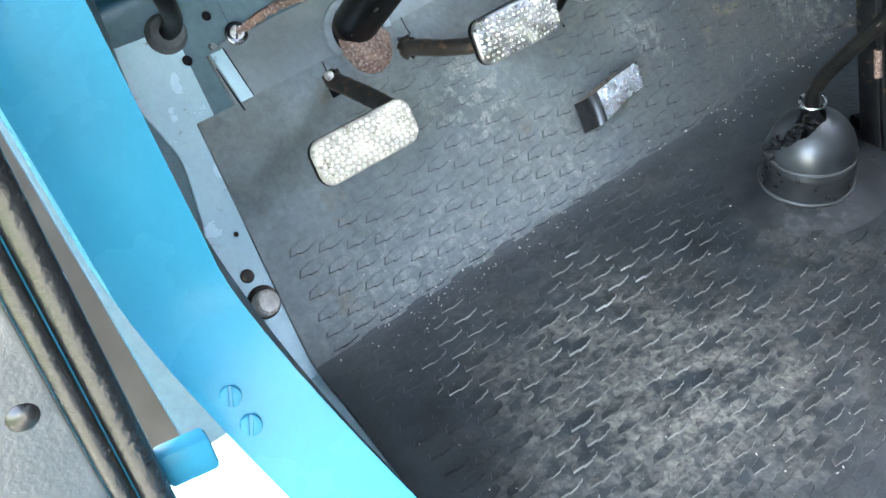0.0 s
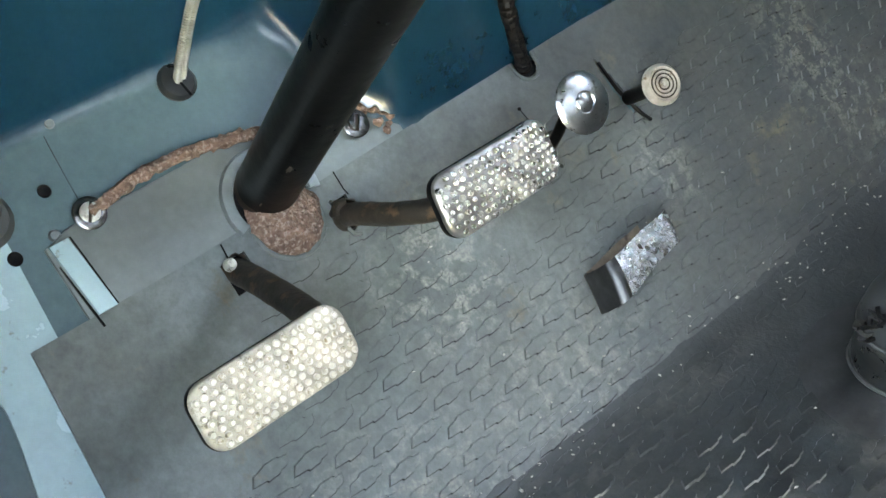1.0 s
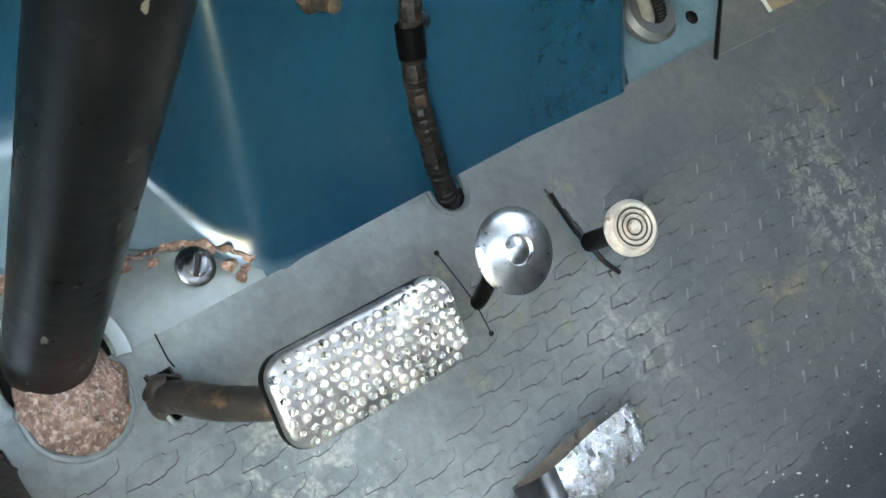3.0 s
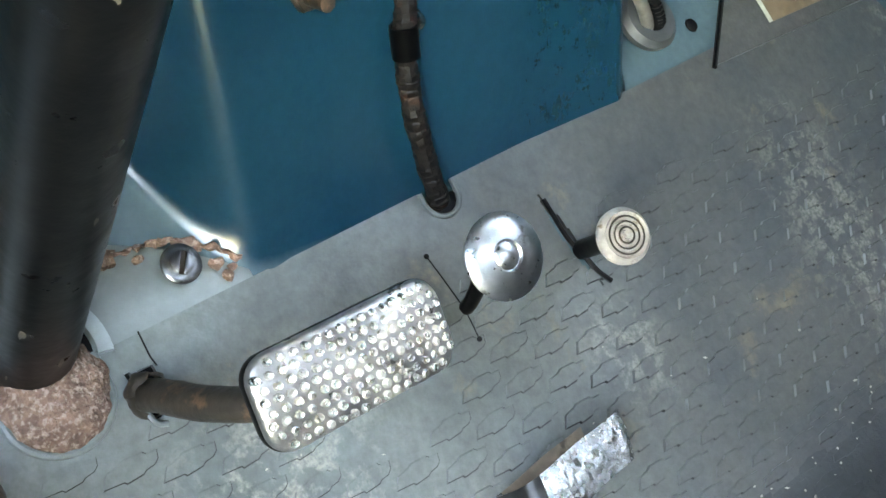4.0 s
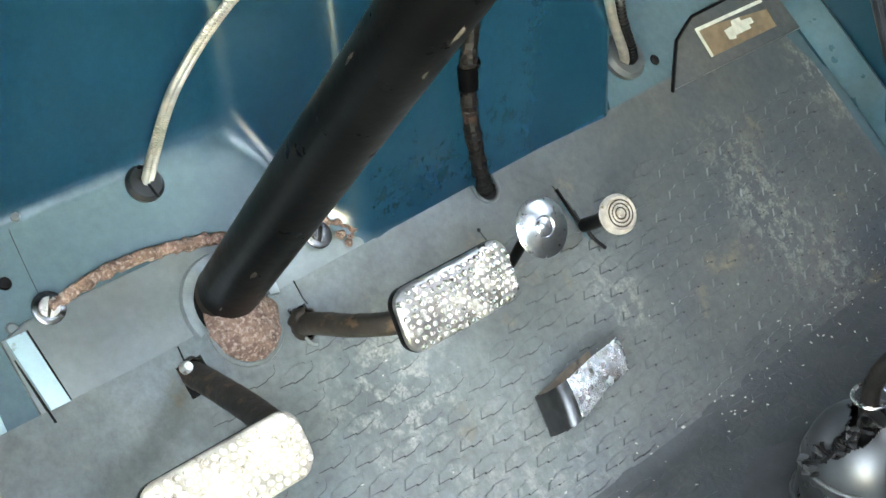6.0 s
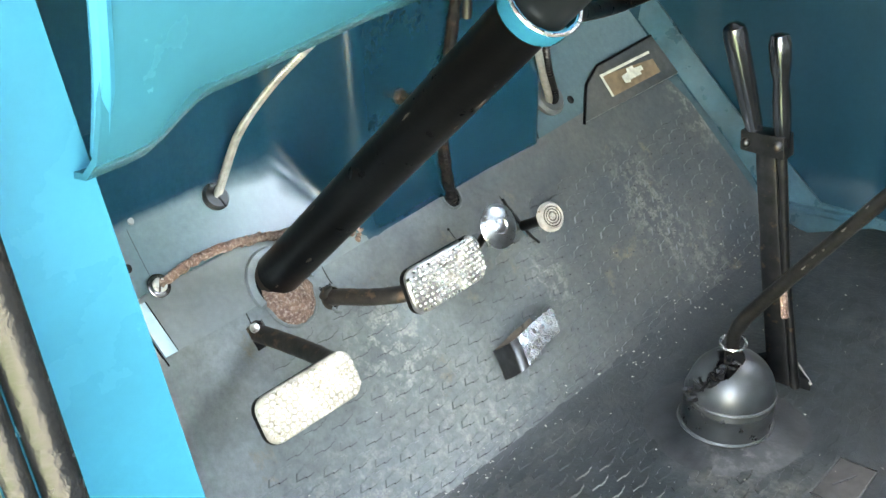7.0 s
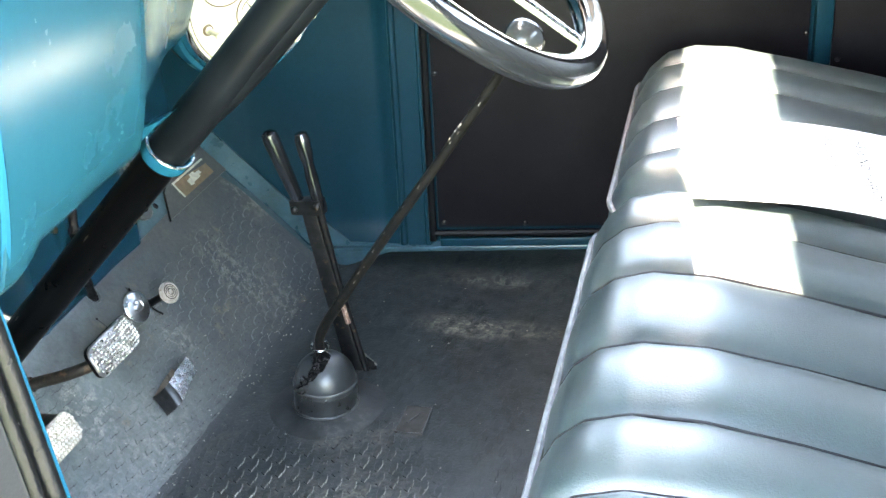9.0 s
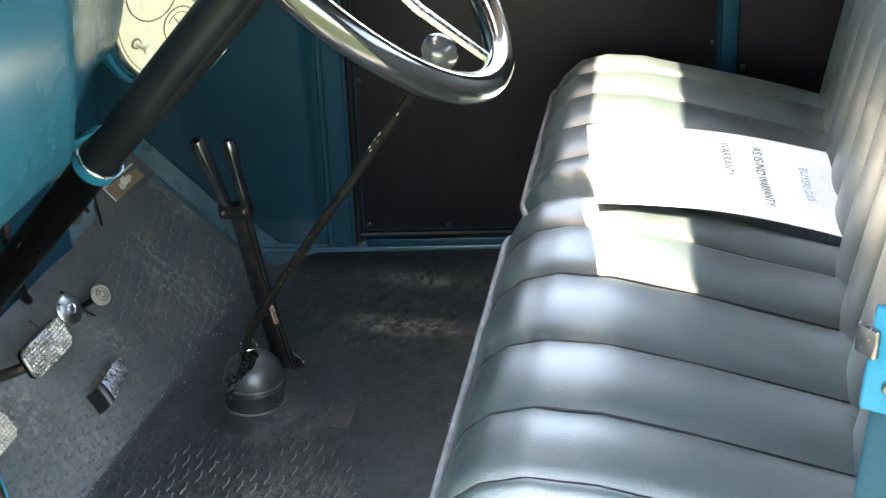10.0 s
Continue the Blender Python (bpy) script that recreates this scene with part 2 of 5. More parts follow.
DARK_CHROME = material("dark_worn_chrome", (0.066, 0.072, 0.082), 0.18, metal=0.9, var=0.4, scale=50, bump=0.2, bump_scale=200, spots=(0.03, 0.028, 0.027), spot_scale=60, spot_amount=0.3)
LEVER = material("brown_pitted_iron", (0.009, 0.0085, 0.008), 0.45, metal=0.0, spec=0.08, var=0.5, scale=60, bump=0.6, bump_scale=260, spots=(0.028, 0.020, 0.016), spot_scale=90, spot_amount=0.05)
WORN_IRON = material("polished_dark_iron", (0.16, 0.16, 0.165), 0.24, metal=0.9, var=0.5, scale=50, bump=0.25, bump_scale=200, spots=(0.45, 0.44, 0.43), spot_scale=40, spot_amount=0.25)
STEEL = material("worn_bright_steel", (0.68, 0.64, 0.58), 0.32, metal=0.7, var=0.3, scale=40, bump=0.5, bump_scale=260,
                 spots=(0.22, 0.18, 0.14), spot_scale=140, spot_amount=0.28)
# Heel rest leg: the strap's metal coloured dark for its shaded side.
LEG = material("shaded_polished_steel", (0.060, 0.060, 0.060), 0.34, metal=0.9, var=0.4, scale=60, bump=0.3, bump_scale=120)
MOTTLED = material("mottled_chrome", (0.64, 0.65, 0.64), 0.26, metal=0.95, var=0.35, scale=70, bump=1.0, bump_scale=120, bump_dist=0.003, spots=(0.12, 0.11, 0.10), spot_scale=80, spot_amount=0.42)
DULL_CHROME = material("scratched_dull_chrome", (0.50, 0.51, 0.52), 0.30, metal=1.0, var=0.2, scale=90, bump=0.12, bump_scale=240, spots=(0.25, 0.24, 0.23), spot_scale=120, spot_amount=0.2)
CLUTCH_PLATE = material("dirty_tan_pad_steel", (0.44, 0.38, 0.315), 0.55, metal=0.3, var=0.4, scale=60, bump=0.8, bump_scale=330, spots=(0.10, 0.08, 0.06), spot_scale=120, spot_amount=0.3)
CLUTCH_STEEL = material("rough_tan_worn_steel", (0.70, 0.635, 0.555), 0.42, metal=0.5, var=0.3, scale=60, bump=0.8, bump_scale=330, spots=(0.30, 0.24, 0.17), spot_scale=150, spot_amount=0.35)
STUD = material("worn_stud_steel", (0.72, 0.69, 0.64), 0.27, metal=0.85, var=0.35, grain=0.2, scale=40, bump=0.5, bump_scale=300, spots=(0.76, 0.72, 0.65), spot_scale=45, spot_amount=0.45)
PAD_PLATE = material("dirty_pad_steel", (0.40, 0.375, 0.37), 0.30, metal=0.85, var=0.5, scale=45, bump=0.5, bump_scale=260, spots=(0.62, 0.57, 0.48), spot_scale=60, spot_amount=0.3)
TAN_STEEL = material("tan_worn_metal", (0.50, 0.435, 0.38), 0.45, metal=0.3, var=0.35, scale=70, bump=0.5, bump_scale=300, spots=(0.20, 0.14, 0.09),
                     spot_scale=150, spot_amount=0.25)
CHROME = material("scratched_chrome", (0.60, 0.60, 0.60), 0.16, metal=1.0, var=0.12, scale=60, bump=0.15, bump_scale=160, rough_var=0.08)
BRUSHED = material("dull_tinned_steel", (0.46, 0.47, 0.48), 0.26, metal=0.9, var=0.25, scale=50, bump=0.3, bump_scale=140)
FELT = material("rust_brown_felt", (0.21, 0.118, 0.086), 0.95, var=0.5, scale=90, bump=1.0, bump_scale=420, grain=0.35, grain_scale=420, spots=(0.42, 0.29, 0.235),
                spot_scale=330, spot_amount=0.50, bump_dist=0.003)
TAN_DUST = material("brown_dusty_steel", (0.20, 0.145, 0.105), 0.7, var=0.35, scale=60, bump=0.4, bump_scale=240, spots=(0.08, 0.055, 0.04), spot_scale=70, spot_amount=0.25)
BRAID = material("tinned_braid", (0.44, 0.40, 0.335), 0.4, metal=0.7, var=0.3, scale=80, bump=0.2)
JACKET = material("greyed_black_enamel", (0.005, 0.0062, 0.0075), 0.36, var=0.3, scale=20, bump=0.15, bump_scale=90, spec=0.15)
FLAKED = material("bare_flaked_steel", (0.070, 0.058, 0.048), 0.55, var=0.5, scale=90, bump=0.4, bump_scale=300)
LOOM = material("bitumen_cloth_loom", (0.006, 0.0045, 0.004), 0.5, var=0.6, scale=90, bump=0.8, bump_scale=300, spots=(0.060, 0.026, 0.018),
                spot_scale=60, spot_amount=0.26, spec=0.2)
CREAM = material("cream_dial", (0.74, 0.68, 0.50), 0.4, var=0.06, scale=20, bump=0.0)
BROWN_PATCH = material("brown_patch_rubber", (0.045, 0.042, 0.040), 0.6, var=0.3, scale=60, bump=0.4, spec=0.3)
PATCH = material("faded_patch_rubber", (0.25, 0.23, 0.20), 0.6, var=0.3, scale=60, bump=0.4)
PAPER = material("white_paper", (0.82, 0.82, 0.82), 0.7, var=0.03, scale=8, bump=0.05, bump_scale=40)
INK = material("black_ink", (0.03, 0.03, 0.035), 0.6, var=0.1, bump=0.0)
BLUE_INK = material("blue_ink", (0.10, 0.28, 0.42), 0.6, var=0.1, bump=0.0)
LABEL_BROWN = material("faded_brown_label", (0.19, 0.125, 0.075), 0.6, var=0.25, scale=60, bump=0.1)
LABEL_PALE = material("pale_label_print", (0.55, 0.53, 0.44), 0.6, var=0.2, scale=90, bump=0.1)
DUST = material("dry_grit", (0.42, 0.38, 0.32), 0.9, var=0.3, scale=300, bump=0.3)
CONCRETE = material("pale_concrete_and_lawn", (0.27, 0.265, 0.26), 0.85, var=0.12, scale=2, bump=0.3, bump_scale=60, fades=[(-1.0, -1.3, (0.050, 0.076, 0.028), "Y", 0.6)])
HEADLINER = material("dark_headliner", (0.03, 0.03, 0.032), 0.9, var=0.15, scale=10, bump=0.2)



# ---- building helpers ----
ORIGIN = {}


def thing(name, at, label, category, group="", kind=""):
    ob = new(name)
    ob.location = at
    ob.empty_display_size = 0.02
    ORIGIN[ob] = Vector(at)
    return tagged(ob, label, category, group, kind)


def link(name, bm, mat, smooth=40):
    me = bpy.data.meshes.new(name)
    bm.normal_update()
    bm.to_mesh(me)
    bm.free()
    me.materials.append(mat)
    if smooth:
        for f in me.polygons:
            f.use_smooth = True
        me.set_sharp_from_angle(angle=radians(smooth))
    return new(name, me)


def part(name, bm, mat, parent, label="", smooth=40, kind=""):
    """One mesh, drawn in world places, under a thing or a part of one."""
    o = ORIGIN[parent]
    bmesh.ops.translate(bm, verts=bm.verts, vec=-o)
    ob = link(name, bm, mat, smooth)
    ob.parent = parent
    ORIGIN[ob] = o
    return tagged(ob, label, kind=kind)


def structure(name, bm, mat, label, category, smooth=40):
    ob = link(name, bm, mat, smooth)
    ORIGIN[ob] = Vector((0, 0, 0))
    return tagged(ob, label, category, kind="structure")


def solid(name, bm, mat, label, category, at, group="", smooth=40):
    """A thing of one mesh."""
    bmesh.ops.translate(bm, verts=bm.verts, vec=-Vector(at))
    ob = link(name, bm, mat, smooth)
    ob.location = at
    ORIGIN[ob] = Vector(at)
    return tagged(ob, label, category, group)


def from_arrays(verts, faces):
    bm = bmesh.new()
    vs = [bm.verts.new(v) for v in verts]
    for f in faces:
        bm.faces.new([vs[k] for k in f])
    return bm


def join(*bms):
    out = bmesh.new()
    for b in bms:
        me = bpy.data.meshes.new("tmp")
        b.to_mesh(me)
        b.free()
        out.from_mesh(me)
        bpy.data.meshes.remove(me)
    return out


def sheet(fn, us, vs, thick=0.0, skip=None):
    """A surface fn(u, v) over two lists of values; thick: metres against its normal."""
    n, k = len(us), len(vs)
    bm = from_arrays([fn(u, v) for u in us for v in vs],
                     [(i * k + j, (i + 1) * k + j, (i + 1) * k + j + 1, i * k + j + 1) for i in range(n - 1) for j in range(k - 1)
                      if not (skip and skip(0.5 * (us[i] + us[i + 1]), 0.5 * (vs[j] + vs[j + 1])))])
    if thick:
        bm.normal_update()
        bmesh.ops.solidify(bm, geom=bm.faces[:], thickness=thick)
    loose = [v for v in bm.verts if not v.link_faces]
    bmesh.ops.delete(bm, geom=loose, context="VERTS")
    return bm


def steps(a, b, n):
    return [a + (b - a) * k / n for k in range(n + 1)]


def hexa(corners, bevel=0.0, seg=2):
    """A box from 4 bottom and 4 top corners, in the same turn."""
    bm = from_arrays(corners, [(3, 2, 1, 0), (4, 5, 6, 7), (0, 1, 5, 4), (1, 2, 6, 5), (2, 3, 7, 6), (3, 0, 4, 7)])
    if bevel:
        bmesh.ops.bevel(bm, geom=bm.edges[:], offset=bevel, segments=seg, affect="EDGES", profile=0.5)
    bmesh.ops.recalc_face_normals(bm, faces=bm.faces[:])
    return bm


def box(x0, y0, z0, x1, y1, z1, bevel=0.0, seg=2):
    return hexa([(x0, y0, z0), (x1, y0, z0), (x1, y1, z0), (x0, y1, z0), (x0, y0, z1), (x1, y0, z1), (x1, y1, z1), (x0, y1, z1)], bevel, seg)


def frame_of(axis, hint=(0, 0, 1)):
    a = Vector(axis).normalized()
    h = Vector(hint)
    if abs(a.dot(h.normalized())) > 0.95:
        h = Vector((1, 0, 0))
    u = h.cross(a).normalized()
    return u, a.cross(u).normalized(), a


def lathe(at, axis, profile, n=32, hint=(0, 0, 1), skip=None):
    """Turns (radius, height) pairs round an axis from a place."""
    u, v, a = frame_of(axis, hint)
    o = Vector(at)
    verts, faces, rings = [], [], []
    for r, h in profile:
        if r < 1e-6:
            rings.append([len(verts)])
            verts.append(o + a * h)
        else:
            rings.append(list(range(len(verts), len(verts) + n)))
            verts += [o + a * h + (u * math.cos(2 * math.pi * k / n) + v * math.sin(2 * math.pi * k / n)) * r for k in range(n)]
    for i, (p, q) in enumerate(zip(rings, rings[1:])):
        for k in range(n):
            k2 = (k + 1) % n
            if skip and skip(i, k):
                continue
            if len(p) == 1 and len(q) > 1:
                faces.append((p[0], q[k], q[k2]))
            elif len(q) == 1 and len(p) > 1:
                faces.append((p[k], q[0], p[k2]))
            elif len(p) > 1:
                faces.append((p[k], q[k], q[k2], p[k2]))
    bm = from_arrays(verts, faces)
    bmesh.ops.delete(bm, geom=[w for w in bm.verts if not w.link_faces], context="VERTS")
    bmesh.ops.recalc_face_normals(bm, faces=bm.faces[:])
    return bm


def smooth_line(points, n=8):
    """A Catmull-Rom line through the points."""
    pts = [Vector(p) for p in points]
    ext = [2 * pts[0] - pts[1], *pts, 2 * pts[-1] - pts[-2]]
    out = []
    for i in range(1, len(ext) - 2):
        a, b, c, d = ext[i - 1:i + 3]
        for k in range(n):
            t = k / n
            out.append(0.5 * ((2 * b) + (c - a) * t + (2 * a - 5 * b + 4 * c - d) * t * t + (3 * b - a - 3 * c + d) * t ** 3))
    return out + [pts[-1]]


def tube(points, radius, n=12, closed=False, shape=None, hint=(0, 0, 1), caps=True):
    """A sweep along points. radius: a number or a list; shape: (across, up) pairs in units of the radius instead of a circle."""
    pts = [Vector(p) for p in points]
    rad = radius if isinstance(radius, (list, tuple)) else [radius] * len(pts)
    ring = shape or [(math.cos(2 * math.pi * k / n), math.sin(2 * math.pi * k / n)) for k in range(n)]
    k = len(ring)
    verts, u = [], None
    for i, p in enumerate(pts):
        if closed:
            d = (pts[(i + 1) % len(pts)] - pts[i - 1]).normalized()
        else:
            d = (pts[min(i + 1, len(pts) - 1)] - pts[max(i - 1, 0)]).normalized()
        u = frame_of(d, hint)[0] if u is None else (u - d * u.dot(d)).normalized()
        v = d.cross(u)
        verts += [p + (u * a + v * b) * rad[i] for a, b in ring]
    m = len(pts)
    faces = [(i * k + j, i * k + (j + 1) % k, ((i + 1) % m) * k + (j + 1) % k, ((i + 1) % m) * k + j)
             for i in range(m if closed else m - 1) for j in range(k)]
    if caps and not closed:
        faces += [tuple(reversed(range(k))), tuple(range((m - 1) * k, m * k))]
    bm = from_arrays(verts, faces)
    bmesh.ops.recalc_face_normals(bm, faces=bm.faces[:])
    return bm


def ball(at, rx, ry, rz, axis=(0, 0, 1), seg=24):
    u, v, a = frame_of(axis)
    bm = bmesh.new()
    bmesh.ops.create_uvsphere(bm, u_segments=seg, v_segments=seg // 2, radius=1)
    m = Matrix((u * rx, v * ry, a * rz)).transposed().to_4x4()
    bmesh.ops.transform(bm, matrix=Matrix.Translation(at) @ m, verts=bm.verts)
    return bm


def prism(outline, origin, u, v, thick, bevel=0.0):
    """A flat outline of (a, b) pairs in the plane of u and v, given a thickness along u x v."""
    u, v, o = Vector(u).normalized(), Vector(v).normalized(), Vector(origin)
    w = u.cross(v).normalized()
    k = len(outline)
    lo = [o + u * a + v * b for a, b in outline]
    hi = [p + w * thick for p in lo]
    bm = from_arrays(lo + hi, [tuple(reversed(range(k))), tuple(range(k, 2 * k))] + [(j, (j + 1) % k, k + (j + 1) % k, k + j) for j in range(k)])
    if bevel:
        top = [e for e in bm.edges if all((x.co - o).dot(w) > thick * 0.5 for x in e.verts)]
        bmesh.ops.bevel(bm, geom=top, offset=bevel, segments=2, affect="EDGES", profile=0.5)
    return bm


def rounded(w, h, r, n=5):
    """A rounded rectangle's outline about its middle."""
    out = []
    for cx, cy, a0 in ((w / 2 - r, h / 2 - r, 0), (-w / 2 + r, h / 2 - r, 90), (-w / 2 + r, -h / 2 + r, 180), (w / 2 - r, -h / 2 + r, 270)):
        out += [(cx + r * math.cos(radians(a0 + 90 * k / n)), cy + r * math.sin(radians(a0 + 90 * k / n))) for k in range(n + 1)]
    return out


def ease(a, b, x):
    t = min(1.0, max(0.0, (x - a) / (b - a)))
    return t * t * (3 - 2 * t)


# ---- the plan: floor at z = 0, toe board rising forward (-x), driver's side at y = 0 ----
SLOPE, DROP = 1.0959, 0.0229
ACROSS = Vector((0, 1, 0))
UP_TOE = Vector((-1, 0, SLOPE)).normalized()
OUT_TOE = Vector((SLOPE, 0, 1)).normalized()
MAT_T = 0.006


def toe(y, x, out=0.0):
    """A point on the toe board's mat surface at x, raised by out."""
    return Vector((x, y, -SLOPE * x - DROP)) + OUT_TOE * out


def wall_y(x):
    return 0.9905 + 0.21 * x


def left_y(x):
    return -0.02 - 0.22 * x


# ---- ground and distance ----
ground = structure("ground", sheet(lambda u, v: Vector((u, v, -0.52 + 0.004 * noise.noise(Vector((u, v, 0))))),
                                   [-400, -40, -8, -3, -1, 0, 1, 2, 4, 10, 40, 400], [-400, -40, -8, -3, -1, 0, 1, 2, 4, 10, 40, 400]),
                   CONCRETE, "pale sunlit concrete beside the car, lawn beyond", "ground")

# ---- floor and toe board ----
structure("floor", box(-0.03, -0.14, -0.04, 1.30, 1.25, -0.0065, 0.002), PAINT_DUSTY, "blue painted steel floor under the rubber mat", "floor")


def soft_max(a, b, w):
    """The larger of two, rounded over a width where they cross."""
    d = a - b
    if abs(d) >= w:
        return max(a, b)
    return b + (d + w) ** 2 / (4 * w)


def ramp_up(y, y0, y1, w):
    """0 before y0, 1 after y1, straight between, both ends rounded over w."""
    return (soft_max(y - y0, 0.0, w) - soft_max(y - y1, 0.0, w)) / (y1 - y0)


def bulkhead(y, z):
    """The toe slope running up into an almost upright wall, and the gearbox bulge standing forward of it."""
    lean = 0.03 * (z - 0.25)
    side = ramp_up(y + lean, 0.320, 0.362, 0.015) * (1 - ramp_up(y - lean, 0.662, 0.705, 0.010))
    back = -0.275 - 0.05 * (z - 0.272)
    bulge_x = -0.1965 - 0.03 * (z - 0.2)
    return Vector((soft_max(-(z + DROP) / SLOPE - 0.0062, back + (bulge_x - back) * side, 0.009 + 0.013 * ease(0.20, 0.31, y) * (1 - ease(0.36, 0.43, y))), y, z))


ZS = steps(-0.04, 0.17, 6) + steps(0.175, 0.305, 65) + steps(0.315, 0.40, 8) + steps(0.45, 1.03, 8)
BY = steps(-0.106, 0.28, 24) + steps(0.2815, 0.40, 79) + steps(0.41, 0.63, 20) + steps(0.632, 0.74, 54) + steps(0.75, 1.074, 24)
structure("wall_front", sheet(bulkhead, BY, ZS, 0.004), PAINT_SHADED_DUSTY,
                     "glossy blue steel bulkhead, shade in its paint, with a bulge over the gearbox", "bulkhead", 28)

# ---- the rubber mat ----
mat = thing("floor_mat", (0.3, 0.5, 0.0), "black rubber floor mat with a stepped tread, dusty and worn", "floor mat")


def hole_at(y, x):
    """Openings in the toe mat: column, two pedal arms, starter slit, wiring notch."""
    if abs(y - 0.2435) < 0.0265 and x < -0.180 or (y - 0.2435) ** 2 / 0.0265 ** 2 + (x + 0.180) ** 2 / 0.0165 ** 2 < 1:
        return True
    if 0.280 < y - 0.10 * (x + 0.165) < 0.295 and -0.179 < x < -0.160:
        return True
    if 0.183 < y < 0.204 and -0.179 < x < -0.163:
        return True
    if abs(y - 0.4925) < 0.0125 and x < -0.190 or (y - 0.4925) ** 2 / 0.0125 ** 2 + (x + 0.190) ** 2 / 0.0085 ** 2 < 1:
        return True
    if abs(y - 0.5600 - (x + 0.151) * 0.22) < 0.0042 * (1 - ((x + 0.151) / 0.0235) ** 2):
        return True
    return False


def mat_y0(x):
    return 0.026 - 0.125 * x if x < 0.02 else 0.0235 - 0.19 * (x - 0.02)


def fold(s):
    """The mat's profile: s metres along it from the fold, up the toe board (s < 0) or back over the floor."""
    r = 0.042
    if s < -r:
        d = -s - 0.012
        return -0.0209 - d / math.sqrt(1 + SLOPE ** 2), d * SLOPE / math.sqrt(1 + SLOPE ** 2)
    if s > r:
        return s - 0.0209 - 0.010, 0.0
    a, b = Vector(fold(-r - 1e-6)), Vector(fold(r + 1e-6))
    c = Vector((-0.0209, 0.0))
    t = (s + r) / (2 * r)
    q = a * (1 - t) ** 2 + c * 2 * t * (1 - t) + b * t * t
    return q.x, q.y


def s_of_x(x):
    """The place along the profile for a point of the toe board at x."""
    return -((-x - 0.0209) * math.sqrt(1 + SLOPE ** 2) + 0.012)


def mat_point(y, s, lift=0.0):
    x, z = fold(s)
    wav = 0.0012 * noise.noise(Vector((x * 14, y * 14, 1.0)))
    x2, z2 = fold(s + 0.002)
    nrm = Vector((-(z2 - z), 0, x2 - x)).normalized()
    return Vector((x, y, z)) + nrm * (wav + lift)


S_TOP, S_END = s_of_x(-0.1935), 0.95
ys = steps(0, 0.13, 26) + steps(0.132, 0.60, 280) + steps(0.606, 1, 60)


def mat_right(x):
    return wall_y(x) + 0.07 * ease(-0.05, 0.0, x) - (0.006 if x > -0.16 else 0.006 + (-0.16 - x) * 0.5)


ss_toe = steps(S_TOP, -0.150, 60) + steps(-0.146, -0.050, 26) + steps(-0.046, 0.0, 14)
ss_floor = steps(0.0, 0.050, 14) + steps(0.07, S_END, 30)


def top_edge(y):
    """How far up the board the mat reaches, across the car."""
    return s_of_x(-0.1870 - 0.0225 * max(0.0, y - 0.16))


def toe_place(u, s):
    x, _ = fold(s)
    y = mat_y0(x) + u * (mat_right(x) - mat_y0(x))
    if s < -0.150:
        s = -0.150 + (s + 0.150) * (top_edge(y) + 0.150) / (S_TOP + 0.150)
    return y, s


def toe_sheet(u, s):
    return mat_point(*toe_place(u, s))


def toe_skip(u, s):
    y, s = toe_place(u, s)
    return hole_at(y, fold(s)[0])


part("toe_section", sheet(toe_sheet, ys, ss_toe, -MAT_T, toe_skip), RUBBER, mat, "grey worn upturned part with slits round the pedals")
part("floor_section", sheet(toe_sheet, steps(0, 1, 60), ss_floor, -MAT_T), GROOVE, mat, "part flat on the floor, darkened for shade, grit in its grooves")


LUG = [(0, 0), (0.0110, 0.0009), (0.0120, 0.0023), (0.0215, 0.0017), (0.0236, 0.0003), (0.0285, -0.0003), (0.0315, -0.0025), (0.0328, -0.0072), (0.0270, -0.0076), (0.0255, -0.0092),
       (0.0150, -0.0098), (0.0120, -0.0082), (0.0045, -0.0070)]
NL = len(LUG)
LUG_FACES = [tuple(range(2 * NL - 1, NL - 1, -1))] + [(j, j + NL, (j + 1) % NL + NL, (j + 1) % NL) for j in range(NL)]


def lug(y, s, lift, rng):
    """A stepped tread lug, high along its lower lip and running out flush at its upper edge."""
    ca, cb = 0.0172, -0.0040
    low = rng.uniform(0.55, 0.85)
    base = [mat_point(y + a, s + b, -0.0002) for a, b in LUG]
    top = [mat_point(y + ca + (a - ca) * 0.945, s + cb + (b - cb) * 0.85, lift * (low + (1 - low) * min(1, (b + 0.0098) / 0.0085))) for a, b in LUG]
    return base + top


def tread(s0, s1, seed, keep, high):
    """Columns of lugs, each column a little lower than the one before."""
    rng = random.Random(seed)
    verts, faces = [], []
    for col in range(-24, 24):
        for row in range(-16, 44):
            y, s = 0.5485 + 0.0273 * col - 0.0025 * row, -0.1346 + 0.00995 * col + 0.0213 * row
            if not s0 < s < s1:
                continue
            x, _ = fold(s)
            if mat_y0(x) + 0.012 < y < mat_right(x) - 0.042:
                k = keep(y + 0.017, x, s)
                if k > 0.05 + rng.random() * 0.2:
                    base = len(verts)
                    verts += lug(y + rng.uniform(-0.0005, 0.0005), s + rng.uniform(-0.0004, 0.0004), high * min(1, k) * rng.uniform(0.55, 1), rng)
                    faces += [tuple(base + q for q in f) for f in LUG_FACES]
    bm = from_arrays(verts, faces)
    bmesh.ops.recalc_face_normals(bm, faces=bm.faces[:])
    return bm


